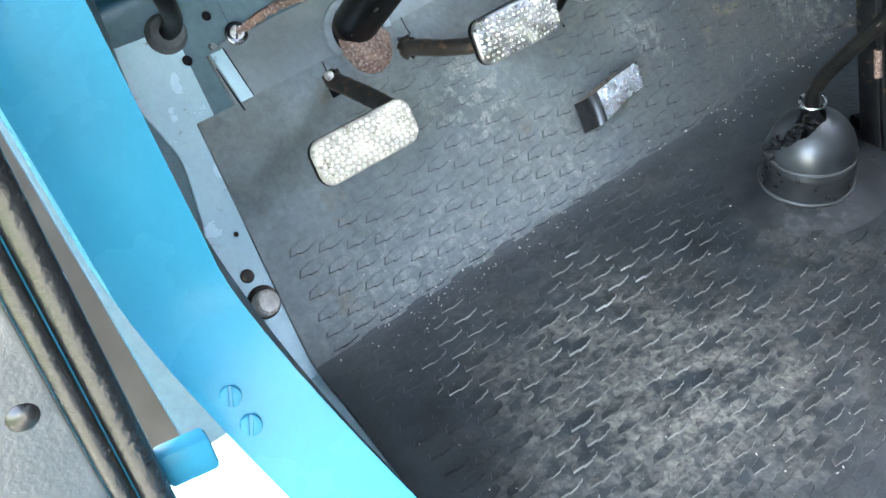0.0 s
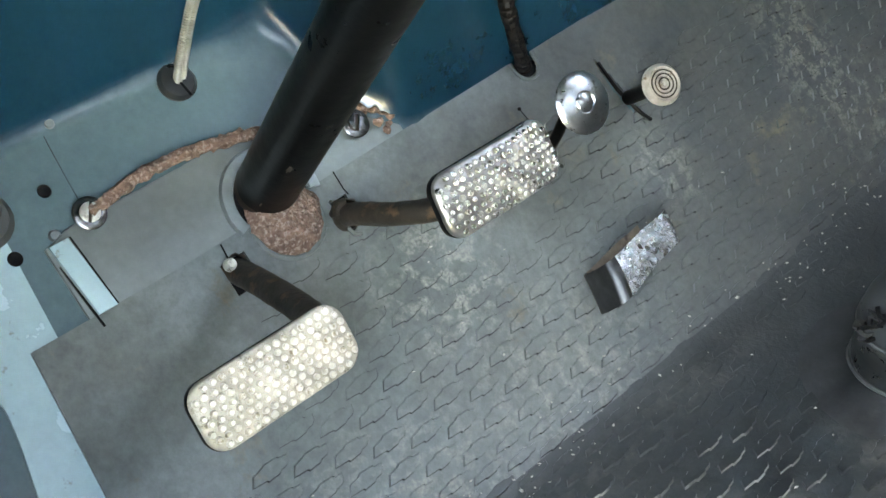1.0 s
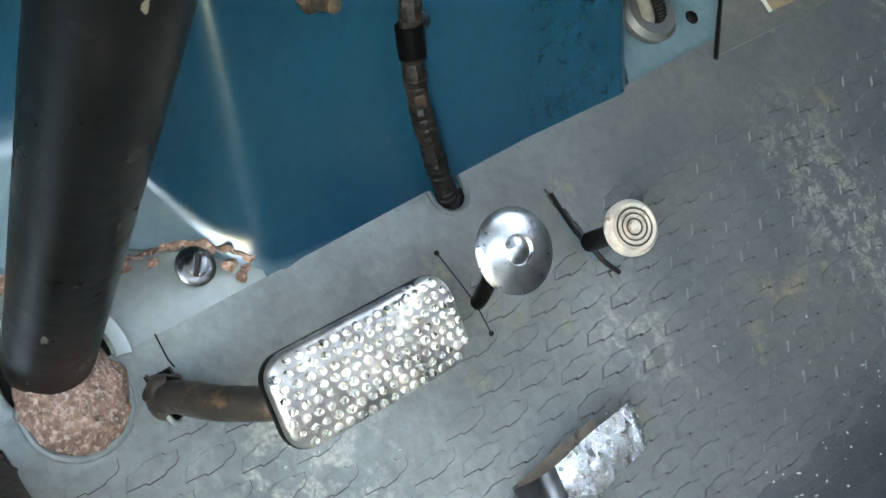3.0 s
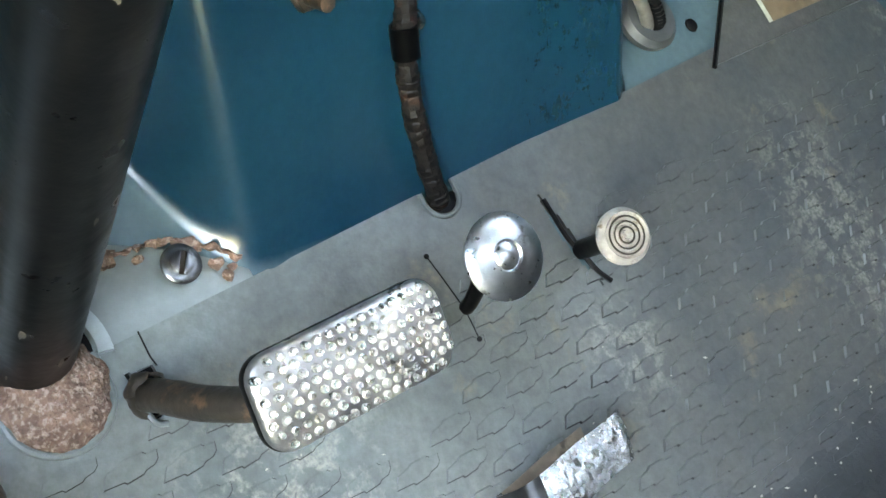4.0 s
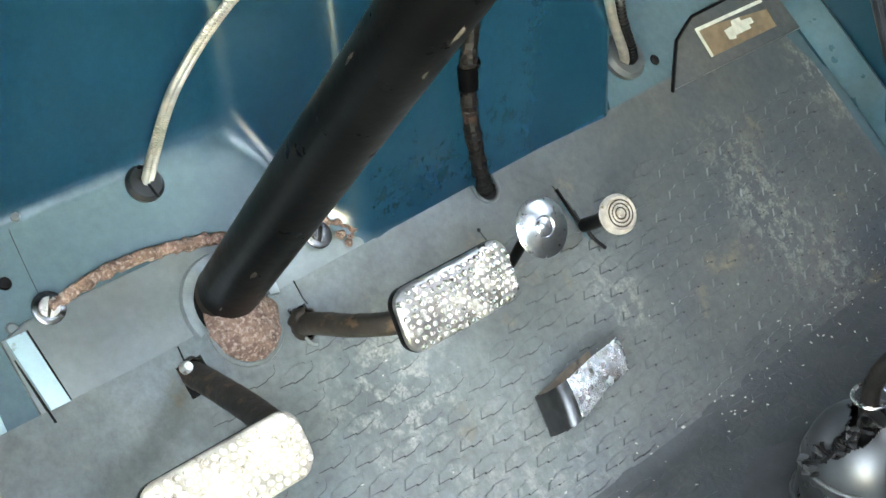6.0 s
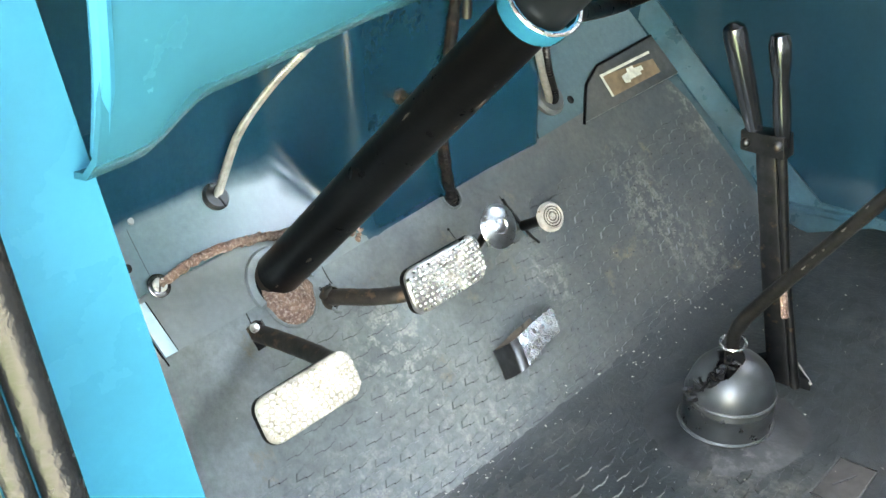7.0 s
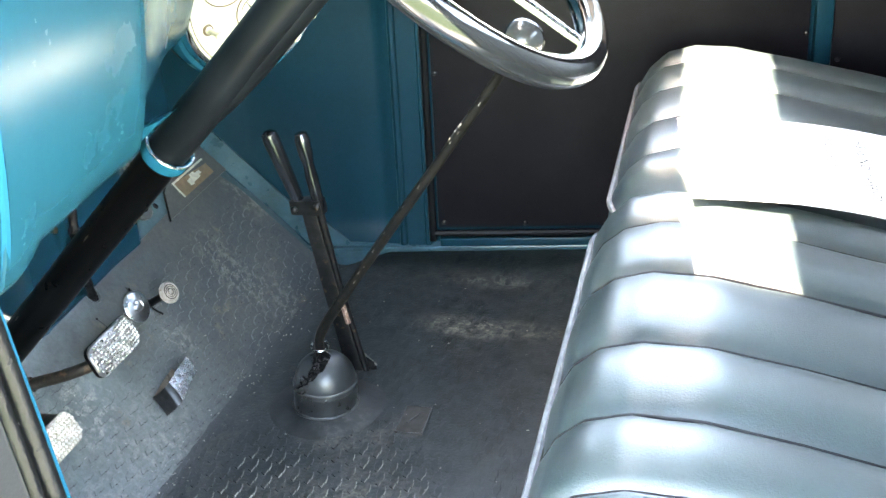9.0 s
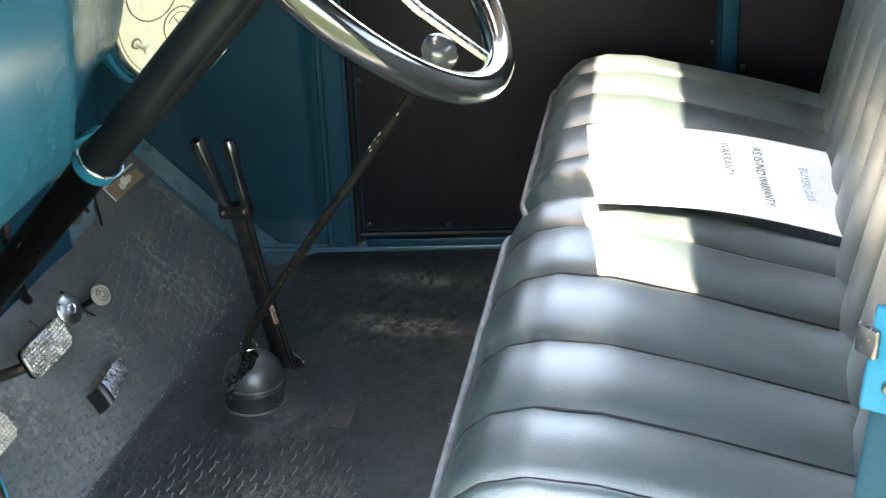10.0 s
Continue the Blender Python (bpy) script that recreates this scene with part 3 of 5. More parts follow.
def keep_toe(y, x, s):
    """The tread is worn away under the pedals and missing on the plain top band."""
    edge = ease(-0.165, -0.148, x)
    left = ease(0.10, 0.30, y) if x < -0.09 else ease(0.02, 0.08, y)
    worn = 1 - 0.8 * math.exp(-((y - 0.22) ** 2 / 0.015 + (x + 0.13) ** 2 / 0.0016))
    worn2 = 1 - 0.95 * math.exp(-((y - 0.40) ** 2 / 0.012 + (x + 0.13) ** 2 / 0.0022))
    if hole_at(y, x) or hole_at(y + 0.01, x) or hole_at(y - 0.01, x):
        return 0
    return edge * left * worn * worn2


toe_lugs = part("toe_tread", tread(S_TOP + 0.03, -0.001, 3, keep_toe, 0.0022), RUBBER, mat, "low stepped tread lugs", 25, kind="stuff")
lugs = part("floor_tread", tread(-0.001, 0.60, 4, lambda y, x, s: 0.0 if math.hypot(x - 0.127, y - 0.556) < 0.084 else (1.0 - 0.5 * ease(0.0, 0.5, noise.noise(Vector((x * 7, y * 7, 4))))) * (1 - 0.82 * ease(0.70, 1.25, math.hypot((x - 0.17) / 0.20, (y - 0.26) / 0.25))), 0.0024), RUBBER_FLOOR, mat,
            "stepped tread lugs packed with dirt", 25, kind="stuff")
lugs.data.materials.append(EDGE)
toe_lugs.data.materials.append(SHADE_LINE)
toe_lugs.data.materials.append(LIT_EDGE)


for ob in (lugs, toe_lugs):
    for f in ob.data.polygons:
        c = f.center + ORIGIN[mat]
        if len(f.vertices) > 4:
            continue
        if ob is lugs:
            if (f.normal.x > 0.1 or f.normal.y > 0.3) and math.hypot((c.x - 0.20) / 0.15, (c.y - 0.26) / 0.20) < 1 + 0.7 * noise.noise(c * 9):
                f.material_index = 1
        elif f.normal.dot(UP_TOE) < -0.12 or f.normal.y > 0.3:
            f.material_index = 1
        elif f.normal.y < -0.3:
            f.material_index = 2

# ---- far side: kick panel, sill, door ----
def sill_run(x0, x1, d0, d1, z0, z1):
    return hexa([(x0, wall_y(x0) + d0, z0), (x1, wall_y(x1) + d0, z0), (x1, wall_y(x1) + d1, z0), (x0, wall_y(x0) + d1, z0),
                 (x0, wall_y(x0) + d0, z1), (x1, wall_y(x1) + d0, z1), (x1, wall_y(x1) + d1, z1), (x0, wall_y(x0) + d1, z1)], 0.003)


structure("sill_right", join(sill_run(-0.06, 1.3, -0.001, 0.12, 0.030, 0.040), sill_run(-0.06, 1.3, 0.072, 0.12, -0.04, 0.030)),
          SCUFFED, "scuffed dusty blue sill rail above the floor mat", "sill")


ledge = [(-0.245, 0.300), (-0.075, 0.112), (-0.044, 0.100), (-0.012, 0.070), (0.012, 0.046), (0.10, 0.0405), (0.10, 0.034), (0.0, 0.0), (-0.02, 0.0), (-0.085, 0.072), (-0.10, 0.088), (-0.250, 0.252)]
structure("trim", prism([((x - 0.0) * math.sqrt(1 + 0.21 ** 2), z) for x, z in ledge][::-1], (0, wall_y(0) + 0.008, 0), (1, 0.21, 0), (0, 0, 1), -0.004, 0.0), SCUFFED, "scuffed pale blue flange at the kick panel's foot", "trim")


def kick(x, z):
    d = 0.022
    inset = 0.010 * ease(0.0, 0.02, min(x + 0.175, 0.095 - x, z - 0.055, (0.11 - x) * 0.6 + (z - 0.05) * 0.6))
    return Vector((x, wall_y(x) + d + inset, z))


structure("wall_right", sheet(lambda z, x: kick(x, z), steps(0.035, 1.03, 64), steps(-0.34, 0.135, 48), 0.01), PAINT_SHADED,
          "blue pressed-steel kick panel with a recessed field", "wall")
structure("pillar_right", tube([(0.128, wall_y(0.128) + 0.025, 0.03), (0.128, wall_y(0.128) + 0.025, 1.3)], 0.018, shape=[(-1, -1), (1, -1), (1, 0.6), (0.6, 1), (-0.6, 1), (-1, 0.6)],
                               hint=(1, 0.2, 0)), PAINT_SHADED, "blue door pillar on the passenger side", "pillar")
for dx, nm in ((0.104, "bead"), (0.146, "bead")):
    structure("trim", tube([(dx, wall_y(dx) + 0.012, 0.04), (dx, wall_y(dx) + 0.012, 0.9)], 0.007, 8), PAINT_SHADED, "rounded blue bead beside the door opening", "trim")

door2 = thing("door_2", (0.47, wall_y(0.47), 0.05), "closed passenger door lined with black trim board", "door", kind="structure")


def on_wall(x, z, d=0.0):
    return Vector((x - 0.21 * d, wall_y(x) + d, z))


def slab(x0, x1, z0, z1, d0, d1, bevel=0.002):
    return hexa([on_wall(x0, z0, d0), on_wall(x1, z0, d0), on_wall(x1, z0, d1), on_wall(x0, z0, d1),
                 on_wall(x0, z1, d0), on_wall(x1, z1, d0), on_wall(x1, z1, d1), on_wall(x0, z1, d1)], bevel)


part("door_shell", slab(0.150, 0.80, 0.045, 0.80, 0.010, 0.05), PAINT_SHADED, door2)
part("trim_board", slab(0.168, 0.765, 0.075, 0.80, 0.002, 0.0095, 0.0015), PANEL, door2, "black trim board")
part("rubber_seal", join(tube([on_wall(0.158, 0.05, 0.004), on_wall(0.158, 0.80, 0.004)], 0.007, 8),
                         tube([on_wall(0.158, 0.064, 0.004), on_wall(0.80, 0.064, 0.004)], 0.006, 8)), SEAL, door2, "black rubber seal")
part("bottom_rail", slab(0.17, 0.80, 0.041, 0.056, -0.004, 0.009, 0.002), PAINT_SHADED, door2)
for x, z in ((0.170, 0.357), (0.174, 0.085), (0.312, 0.082), (0.46, 0.082), (0.61, 0.082), (0.757, 0.41), (0.757, 0.12)):
    part("screw", lathe(on_wall(x + 0.004, z, 0.003), (0.2, -1, 0), [(0, 0.003), (0.003, 0.0028), (0.0045, 0.0015), (0.005, 0)], 12), IRON, door2)
structure("pillar_right_rear", slab(0.772, 0.800, 0.03, 1.3, -0.006, 0.06, 0.005), PAINT_SHADED, "narrow blue pillar behind the passenger door", "pillar")
panel2 = thing("wall_right_rear", (1.0, wall_y(1.0), 0.3), "black trim board beside the seat back", "wall", kind="structure")
part("trim_board", slab(0.8005, 1.30, 0.03, 1.3, 0.004, 0.02, 0.002), PANEL, panel2)
for x, z in ((0.812, 0.365), (0.812, 0.12), (0.95, 0.5)):
    part("screw", lathe(on_wall(x, z, 0.005), (0.2, -1, 0), [(0, 0.003), (0.003, 0.0028), (0.0045, 0.0015), (0.005, 0)], 12), IRON, panel2)
structure("wall_right_top", slab(0.135, 1.30, 1.22, 1.36, 0.0, 0.06, 0.004), PAINT, "blue cant rail over the passenger window", "wall")

# ---- near side: kick panel, pillars, sill, open door ----
def post(z, k):
    """Section of the front door post at height z: k runs along back, inner edge, jamb face, outer edge, outside."""
    flare = 1.6 * max(0.0, 0.34 - z) ** 1.5
    inner = Vector((0.168 + 0.02 * (z - 0.3) + flare, -0.075 - 0.205 * max(z, 0.12) + 0.16 * flare, z))
    jamb = Vector((-0.020 + 0.04 * max(0, z - 0.3), -0.050, -0.004))
    outer = inner + jamb
    pts = [inner + Vector((-0.014, -0.004, 0)), inner, inner + jamb * 0.05 + Vector((0.004, 0.002, 0)), outer + Vector((0.003, 0.003, 0)) - jamb * 0.05, outer, outer + Vector((-0.03, 0.004, 0))]
    return pts[k]


def left_wall(u, z):
    a, b = Vector((-0.32, left_y(-0.32) - 0.03 - 0.09 * z, z)), post(max(z, 0.02), 0) + Vector((0.004, 0.001, 0))
    b.z = z
    k = ease(0.35, 1.0, u)
    q = a.lerp(b, u)
    line_y = left_y(q.x) - 0.034 - 0.09 * z
    q.y = line_y * (1 - k) + q.y * k if q.x < b.x else q.y
    return q


structure("wall_left", sheet(left_wall, steps(0, 1, 24), steps(-0.06, 1.03, 42), 0.006), PAINT_SHADED, "blue kick panel on the driver's side, shade in its paint", "wall")
structure("pillar_left_front", sheet(lambda z, k: post(z, int(k)), steps(0.02, 0.4, 20) + steps(0.44, 1.3, 12), [5, 4, 3, 2, 1, 0], 0.004), PAINT,
                       "bright blue front door post with slotted screws", "pillar", smooth=30)
structure("sill_left", sheet(lambda x, k: Vector((x, left_y(x * 0.6) + (-0.005, -0.02, -0.075, -0.095, -0.1)[int(k)], (-0.02, 0.022, 0.026, 0.012, -0.12)[int(k)])), steps(0.10, 1.2, 22), [4, 3, 2, 1, 0], 0.004),
          PAINT, "blue door sill on the driver's side", "sill", smooth=50)
structure("pillar_left_rear", hexa([(0.888, -0.20, -0.05), (1.02, -0.24, -0.05), (1.02, -0.17, -0.05), (0.905, -0.168, -0.05),
                                    (0.938, -0.24, 1.3), (1.05, -0.28, 1.3), (1.05, -0.20, 1.3), (0.955, -0.20, 1.3)], 0.008),
          PAINT_SHADED, "chipped blue rear door post beside the seat", "pillar")
striker = thing("striker_plate", (0.920, -0.226, 0.62), "chipped blue latch striker screwed to the rear door post", "striker")
part("plate", hexa([(0.906, -0.226, 0.585), (0.946, -0.2385, 0.585), (0.946, -0.231, 0.585), (0.906, -0.219, 0.585), (0.909, -0.229, 0.665), (0.949, -0.2415, 0.665), (0.949, -0.234, 0.665), (0.909, -0.222, 0.665)], 0.002), PAINT, striker)
for z_ in (0.607, 0.645):
    part("screw", lathe((0.924, -0.2315 - 0.03 * (z_ - 0.6), z_), (-0.28, -0.96, 0), [(0, 0.005), (0.004, 0.0045), (0.006, 0.002), (0.0065, 0)], 18), WORN_IRON, striker, "worn bright screw head")
part("catch", hexa([(0.898, -0.223, 0.628), (0.910, -0.236, 0.628), (0.914, -0.232, 0.628), (0.903, -0.218, 0.628), (0.898, -0.223, 0.650), (0.910, -0.236, 0.650), (0.914, -0.232, 0.650), (0.903, -0.218, 0.650)], 0.002), WORN_IRON, striker, "worn bright catch")
structure("running_board", box(-0.1, -0.52, -0.24, 1.3, -0.20, -0.21, 0.006), SMOOTH_RUBBER, "black rubber covered running board", "running board")
structure("body_side_left", box(-0.3, -0.26, -0.22, 1.3, -0.19, -0.09, 0.01), PAINT, "blue body side below the door opening", "body side")

door1 = thing("door_1", (0.25, -0.30, 0.1), "open driver's door, black lining with a beaded edge", "door", kind="structure")
HINGE, SWING = Vector((0.255, -0.250, 0)), Vector((-0.20, -0.98, 0)).normalized()
FACE = Vector((0.98, -0.20, 0))


def on_door(a, z, d=0.0):
    return HINGE + SWING * a + FACE * d + Vector((-0.057 * (z - 0.4), -0.109 * (z - 0.4), z))


def door_slab(a0, a1, z0, z1, d0, d1, bevel=0.003):
    return hexa([on_door(a0, z0, d0), on_door(a0, z0, d1), on_door(a1, z0, d1), on_door(a1, z0, d0),
                 on_door(a0, z1, d0), on_door(a0, z1, d1), on_door(a1, z1, d1), on_door(a1, z1, d0)], bevel)


part("door_shell", door_slab(0.0, 0.82, -0.06, 1.0, -0.035, 0.0), PAINT, door1)
part("trim_board", door_slab(0.030, 0.80, -0.03, 0.98, 0.0005, 0.004), DOOR_GREY, door1, "dark grey grained trim board")
part("edge_bead", tube([on_door(0.0235, -0.05, 0.003), on_door(0.0235, 0.98, 0.003)], 0.0058, 10), DOOR_SEAL, door1, "worn grey-black bead")
part("rubber_seal", tube([on_door(0.0085, -0.05, 0.002), on_door(0.0085, 0.98, 0.002)], 0.0085, 10), DOOR_SEAL, door1, "black rubber seal")
for z in (0.12, 0.385, 0.60, 0.82):
    part("screw", lathe(on_door(0.047, z, 0.004), FACE, [(0, 0.004), (0.005, 0.0035), (0.008, 0.001), (0.0085, 0)], 16), IRON, door1)
for z in (0.275,):
    part("hinge", door_slab(-0.030, 0.0, z, z + 0.026, -0.03, -0.018), PAINT, door1)

# ---- scuttle, windscreen frame, roof, rear ----
structure("ceiling", box(0.43, -0.36, 1.36, 1.36, 1.32, 1.40, 0.01), HEADLINER, "plain dark headliner under the roof", "ceiling")
structure("wall_rear", join(box(1.30, -0.32, -0.1, 1.36, 1.32, 0.94, 0.01), box(1.30, -0.32, 1.25, 1.36, 1.32, 1.36, 0.01), box(1.30, -0.32, 0.9395, 1.36, 0.06, 1.2505, 0.01),
                           box(1.30, 0.90, 0.9395, 1.36, 1.32, 1.2505, 0.01)), PANEL, "black lined panel behind the seat with the rear window opening", "wall")
# Unseen rail, hung low to keep skylight off the far panels.
structure("wall_left_top", box(0.16, -0.37, 1.03, 1.30, -0.31, 1.37, 0.008), PAINT, "blue rail added out of view to cut skylight through the driver's door", "wall")
# Unseen header, slanted so its edge cuts off the sun patch behind.
structure("windscreen_header", hexa([(0.499, -0.34, 1.245), (0.56, -0.34, 1.245), (0.43, 1.28, 1.245), (0.361, 1.28, 1.245), (0.499, -0.34, 1.36), (0.56, -0.34, 1.36), (0.43, 1.28, 1.36), (0.361, 1.28, 1.36)], 0.004), PAINT, "unseen blue windscreen header, skewed to bound the sun patch", "header")
structure("cowl", sheet(lambda y, k: Vector(((-0.32, -0.1, 0.1, 0.190)[int(k)], y, (0.90, 0.965, 0.995, 1.0)[int(k)])), steps(-0.34, 1.12, 4), [3, 2, 1, 0], 0.004), PAINT,
          "blue cowl top ahead of the windscreen", "cowl")
# Panels added out of view; they block sun around the seats' lit strip.
structure("sun_visor", join(hexa([(-0.05, -0.34, 1.25), (0.360, -0.34, 1.33), (0.198, 1.28, 1.33), (-0.05, 1.28, 1.25), (-0.05, -0.34, 1.256), (0.360, -0.34, 1.336), (0.198, 1.28, 1.336), (-0.05, 1.28, 1.256)], 0.002),
                            box(0.300, -0.34, 1.337, 0.50, 0.262, 1.343, 0.002)), SEAL, "dark panels added out of view to shape the sun patch", "visor")
structure("front_fender", sheet(lambda x, k: Vector((x, -0.62 + (left_y(x) + 0.60) * k, -0.215 + 0.52 * ease(-0.05, -0.95, x) - 0.16 * (1 - math.sin(math.pi * (0.12 + 0.70 * k))) - 0.10 * ease(-1.0, -1.7, x))),
                                steps(-1.7, -0.02, 24), steps(0, 1, 10), 0.004), JACKET, "glossy black front fender running into the running board", "fender", smooth=60)
structure("hood", box(-1.6, 0.1, -0.1, -0.33, 0.95, 0.86, 0.05), PAINT, "blue engine hood ahead of the cowl", "hood")

# ---- dashboard ----


def dash_low(y):
    """Height of the dashboard's lower lip across the car."""
    a = 0.586 + 0.017 * ease(-0.176, -0.130, y) + 0.007 * ease(-0.14, 0.0, y)
    return a + 0.075 * ease(0.36, 0.46, y)


def dash(y, k):
    z0 = dash_low(y)
    prof = [(0.150, 0.004), (0.160, -0.003), (0.172, -0.001), (0.180, 0.008), (0.187, 0.030), (0.196, 0.08), (0.203, 0.14), (0.204, 0.20), (0.198, 0.27), (0.185, 0.34), (0.165, 0.395)]
    x, dz = prof[k]
    z = z0 + dz if k < 5 else 0.60 + dz + (z0 - 0.60) * max(0, 1 - dz / 0.14)
    return Vector((x + 0.015 - 0.050 * ease(0.028, 0.046, y) - 0.070 * ease(0.08, 0.37, y), y, z))


dashboard = thing("dashboard", (0.18, 0.4, 0.6), "blue painted steel dashboard with a rolled lower edge", "dashboard")
part("panel", sheet(dash, steps(-0.200, 1.04, 124), list(range(10, -1, -1)), 0.003), DASH_PAINT, dashboard, smooth=50)
part("end_flange", tube(smooth_line([(0.193, -0.194, 0.593), (0.207, -0.197, 0.64), (0.219, -0.202, 0.72), (0.222, -0.210, 0.82), (0.213, -0.218, 0.96)]), 0.0045, 8), PAINT, dashboard,
     "scuffed end flange")


def on_dash(y, z):
    """The dashboard's face at a height."""
    for k in range(3, 10):
        a, b = dash(y, k), dash(y, k + 1)
        if a.z <= z <= b.z:
            return a.lerp(b, (z - a.z) / (b.z - a.z))
    return dash(y, 3)


for (y0, z0), (y1, z1) in (((0.088, 0.658), (0.160, 0.612)), ((-0.075, 0.795), (0.022, 0.700))):
    part("crease", tube([on_dash(y0 + (y1 - y0) * q, z0 + (z1 - z0) * q) for q in steps(0, 1, 10)], 0.0019, 8), PAINT, dashboard, "fine raised crease")

# ---- steering column and wheel ----
COL_B, COL_D = Vector((-0.205, 0.244, 0.189)), Vector((0.3985, -0.0676, 0.4209)).normalized()
column = thing("steering_column", COL_B, "black enamelled steering column with flaking paint", "steering column")
part("tube", lathe(COL_B - COL_D * 0.06, COL_D, [(0, 0), (0.0218, 0), (0.0218, 0.05), (0.0218, 0.557)], 40), BLACK, column)
part("jacket", lathe(COL_B - COL_D * 0.06, COL_D, [(0.0217, 0.552), (0.0222, 0.556), (0.0224, 0.57), (0.0224, 0.91), (0.02, 0.92), (0, 0.92)], 40), JACKET, column, "smooth greyed black upper jacket")
part("rusty_foot", lathe(COL_B - COL_D * 0.012, COL_D, [(0.0217, 0), (0.0222, 0.002), (0.0222, 0.024), (0.02185, 0.030)], 40), RUSTY, column, "bare rusty foot of the tube")
flakes = random.Random(31)
for k in range(26):
    h, a, w = flakes.uniform(0.06, 0.50), flakes.uniform(0, 2 * math.pi), flakes.uniform(0.0012, 0.0042)
    fu, fv, _ = frame_of(COL_D)
    ring = [(h + w * flakes.uniform(1.0, 2.6) * math.sin(q), a + w * 26 * flakes.uniform(0.5, 1.0) * math.cos(q)) for q in steps(0, 2 * math.pi, 9)[:-1]]
    part("paint_flake", from_arrays([COL_B + COL_D * (hh - 0.06) + (fu * math.cos(aa) + fv * math.sin(aa)) * 0.02205 for hh, aa in ring], [tuple(range(9))]), FLAKED, column, "bare brown patch where paint has flaked")
part("seam_rib", tube([COL_B + COL_D * q + Vector((0.0085, 0.003, -0.006)) * k for q, k in ((0.555, 0.55), (0.60, 1.0), (0.65, 1.25), (0.85, 1.25))], [0.0150, 0.0158, 0.0162, 0.0162], 24), JACKET, column, "half-round rib along the upper jacket")
u_c, v_c, _ = frame_of(COL_D)
CL = COL_B + COL_D * 0.497
part("clamp_band", lathe(CL, COL_D, [(0.0248, -0.008), (0.0268, -0.008), (0.0275, -0.006), (0.0275, 0.006), (0.0268, 0.008), (0.0248, 0.008)], 40), PAINT, column, "blue painted clamp band")
part("clamp_rim", tube([CL + (u_c * math.cos(a) + v_c * math.sin(a)) * 0.0272 + COL_D * 0.0075 for a in steps(0, 2 * math.pi, 40)[:-1]], 0.0016, 6, closed=True), BRUSHED, column, "worn bright edge")
part("clamp_ear", hexa([CL + Vector(p) for p in ((-0.03, -0.05, 0.01), (0.0, -0.05, 0.03), (0.0, -0.02, 0.03), (-0.03, -0.02, 0.01),
                                                 (-0.02, -0.055, 0.035), (0.035, -0.06, 0.06), (0.035, -0.02, 0.06), (-0.02, -0.02, 0.035))], 0.004), PAINT, column)
part("clamp_bolt", lathe(CL + Vector((-0.035, -0.03, -0.002)), (0, 0, 1), [(0, -0.007), (0.0035, -0.007), (0.0035, 0.007), (0, 0.007)], 10), IRON, column)

WHEEL_C, WHEEL_R = Vector((0.4147, 0.2290, 0.8096)), 0.220
WHEEL_N = Vector((0.7258, 0.0300, 0.7190)).normalized()
u_w = Vector((0.137, 0.025, -0.143))
u_w = (u_w - WHEEL_N * u_w.dot(WHEEL_N)).normalized()
v_w = WHEEL_N.cross(u_w)
wheel = thing("steering_wheel", WHEEL_C, "glossy black steering wheel with four metal spokes", "steering wheel")
RIM_SHAPE = [(math.cos(2 * math.pi * k / 20) * (1.0 if k not in (4, 6) else 0.93), math.sin(2 * math.pi * k / 20)) for k in range(20)]
part("rim", tube([WHEEL_C + (u_w * math.cos(a) + v_w * math.sin(a)) * WHEEL_R for a in steps(0, 2 * math.pi, 96)[:-1]], 0.0160, closed=True, shape=RIM_SHAPE, hint=WHEEL_N), RIM, wheel)
part("hub", lathe(WHEEL_C - WHEEL_N * 0.03, WHEEL_N, [(0, 0), (0.028, 0), (0.032, 0.01), (0.03, 0.03), (0.022, 0.04), (0.012, 0.045), (0, 0.045)], 32), RIM, wheel)
for q in range(4):
    a = radians(90 * q)
    e = u_w * math.cos(a) + v_w * math.sin(a)
    part("spoke", tube([WHEEL_C + e * 0.024 - WHEEL_N * 0.012, WHEEL_C + e * 0.12 - WHEEL_N * 0.014, WHEEL_C + e * (WHEEL_R - 0.01) - WHEEL_N * 0.002], [0.010, 0.0085, 0.007], 10,
                       shape=[(-1, -0.35), (0, -0.6), (1, -0.35), (1, 0.35), (0, 0.6), (-1, 0.35)], hint=WHEEL_N), BRUSHED, wheel, "polished metal spoke")

# ---- column cover plate, felt, bolts on the toe board ----
cover = thing("column_cover_plate", toe(0.24, -0.20), "dusty grey-blue steel cover plate round the steering column", "cover plate")
part("plate", prism([(0.092, -0.010), (0.365, -0.010), (0.365, 0.010), (0.335, 0.034), (0.30, 0.052), (0.24, 0.058), (0.112, 0.056), (0.092, 0.050)], toe(0, -0.188, -0.0052), ACROSS, UP_TOE, 0.004, 0.001), PLATE, cover)
part("edge_strip", prism([(0.098, -0.002), (0.112, -0.002), (0.108, 0.050), (0.094, 0.050)], toe(0, -0.188, -0.0022), ACROSS, UP_TOE, 0.0035, 0.001), PALE_STEEL, cover, "pale folded edge strip")
arc = [toe(0.2435, -0.190, 0.002) + ACROSS * (0.0325 * math.cos(a)) + UP_TOE * (0.006 + 0.0325 * math.sin(a)) for a in steps(radians(200), radians(-14), 48)]
part("collar", tube(arc, 0.0042, shape=[(-1.2, -0.5), (-0.9, 0.3), (0, 0.55), (0.9, 0.35), (1.2, -0.5)], hint=OUT_TOE), COLLAR, cover, "dull metal lip round the column opening")
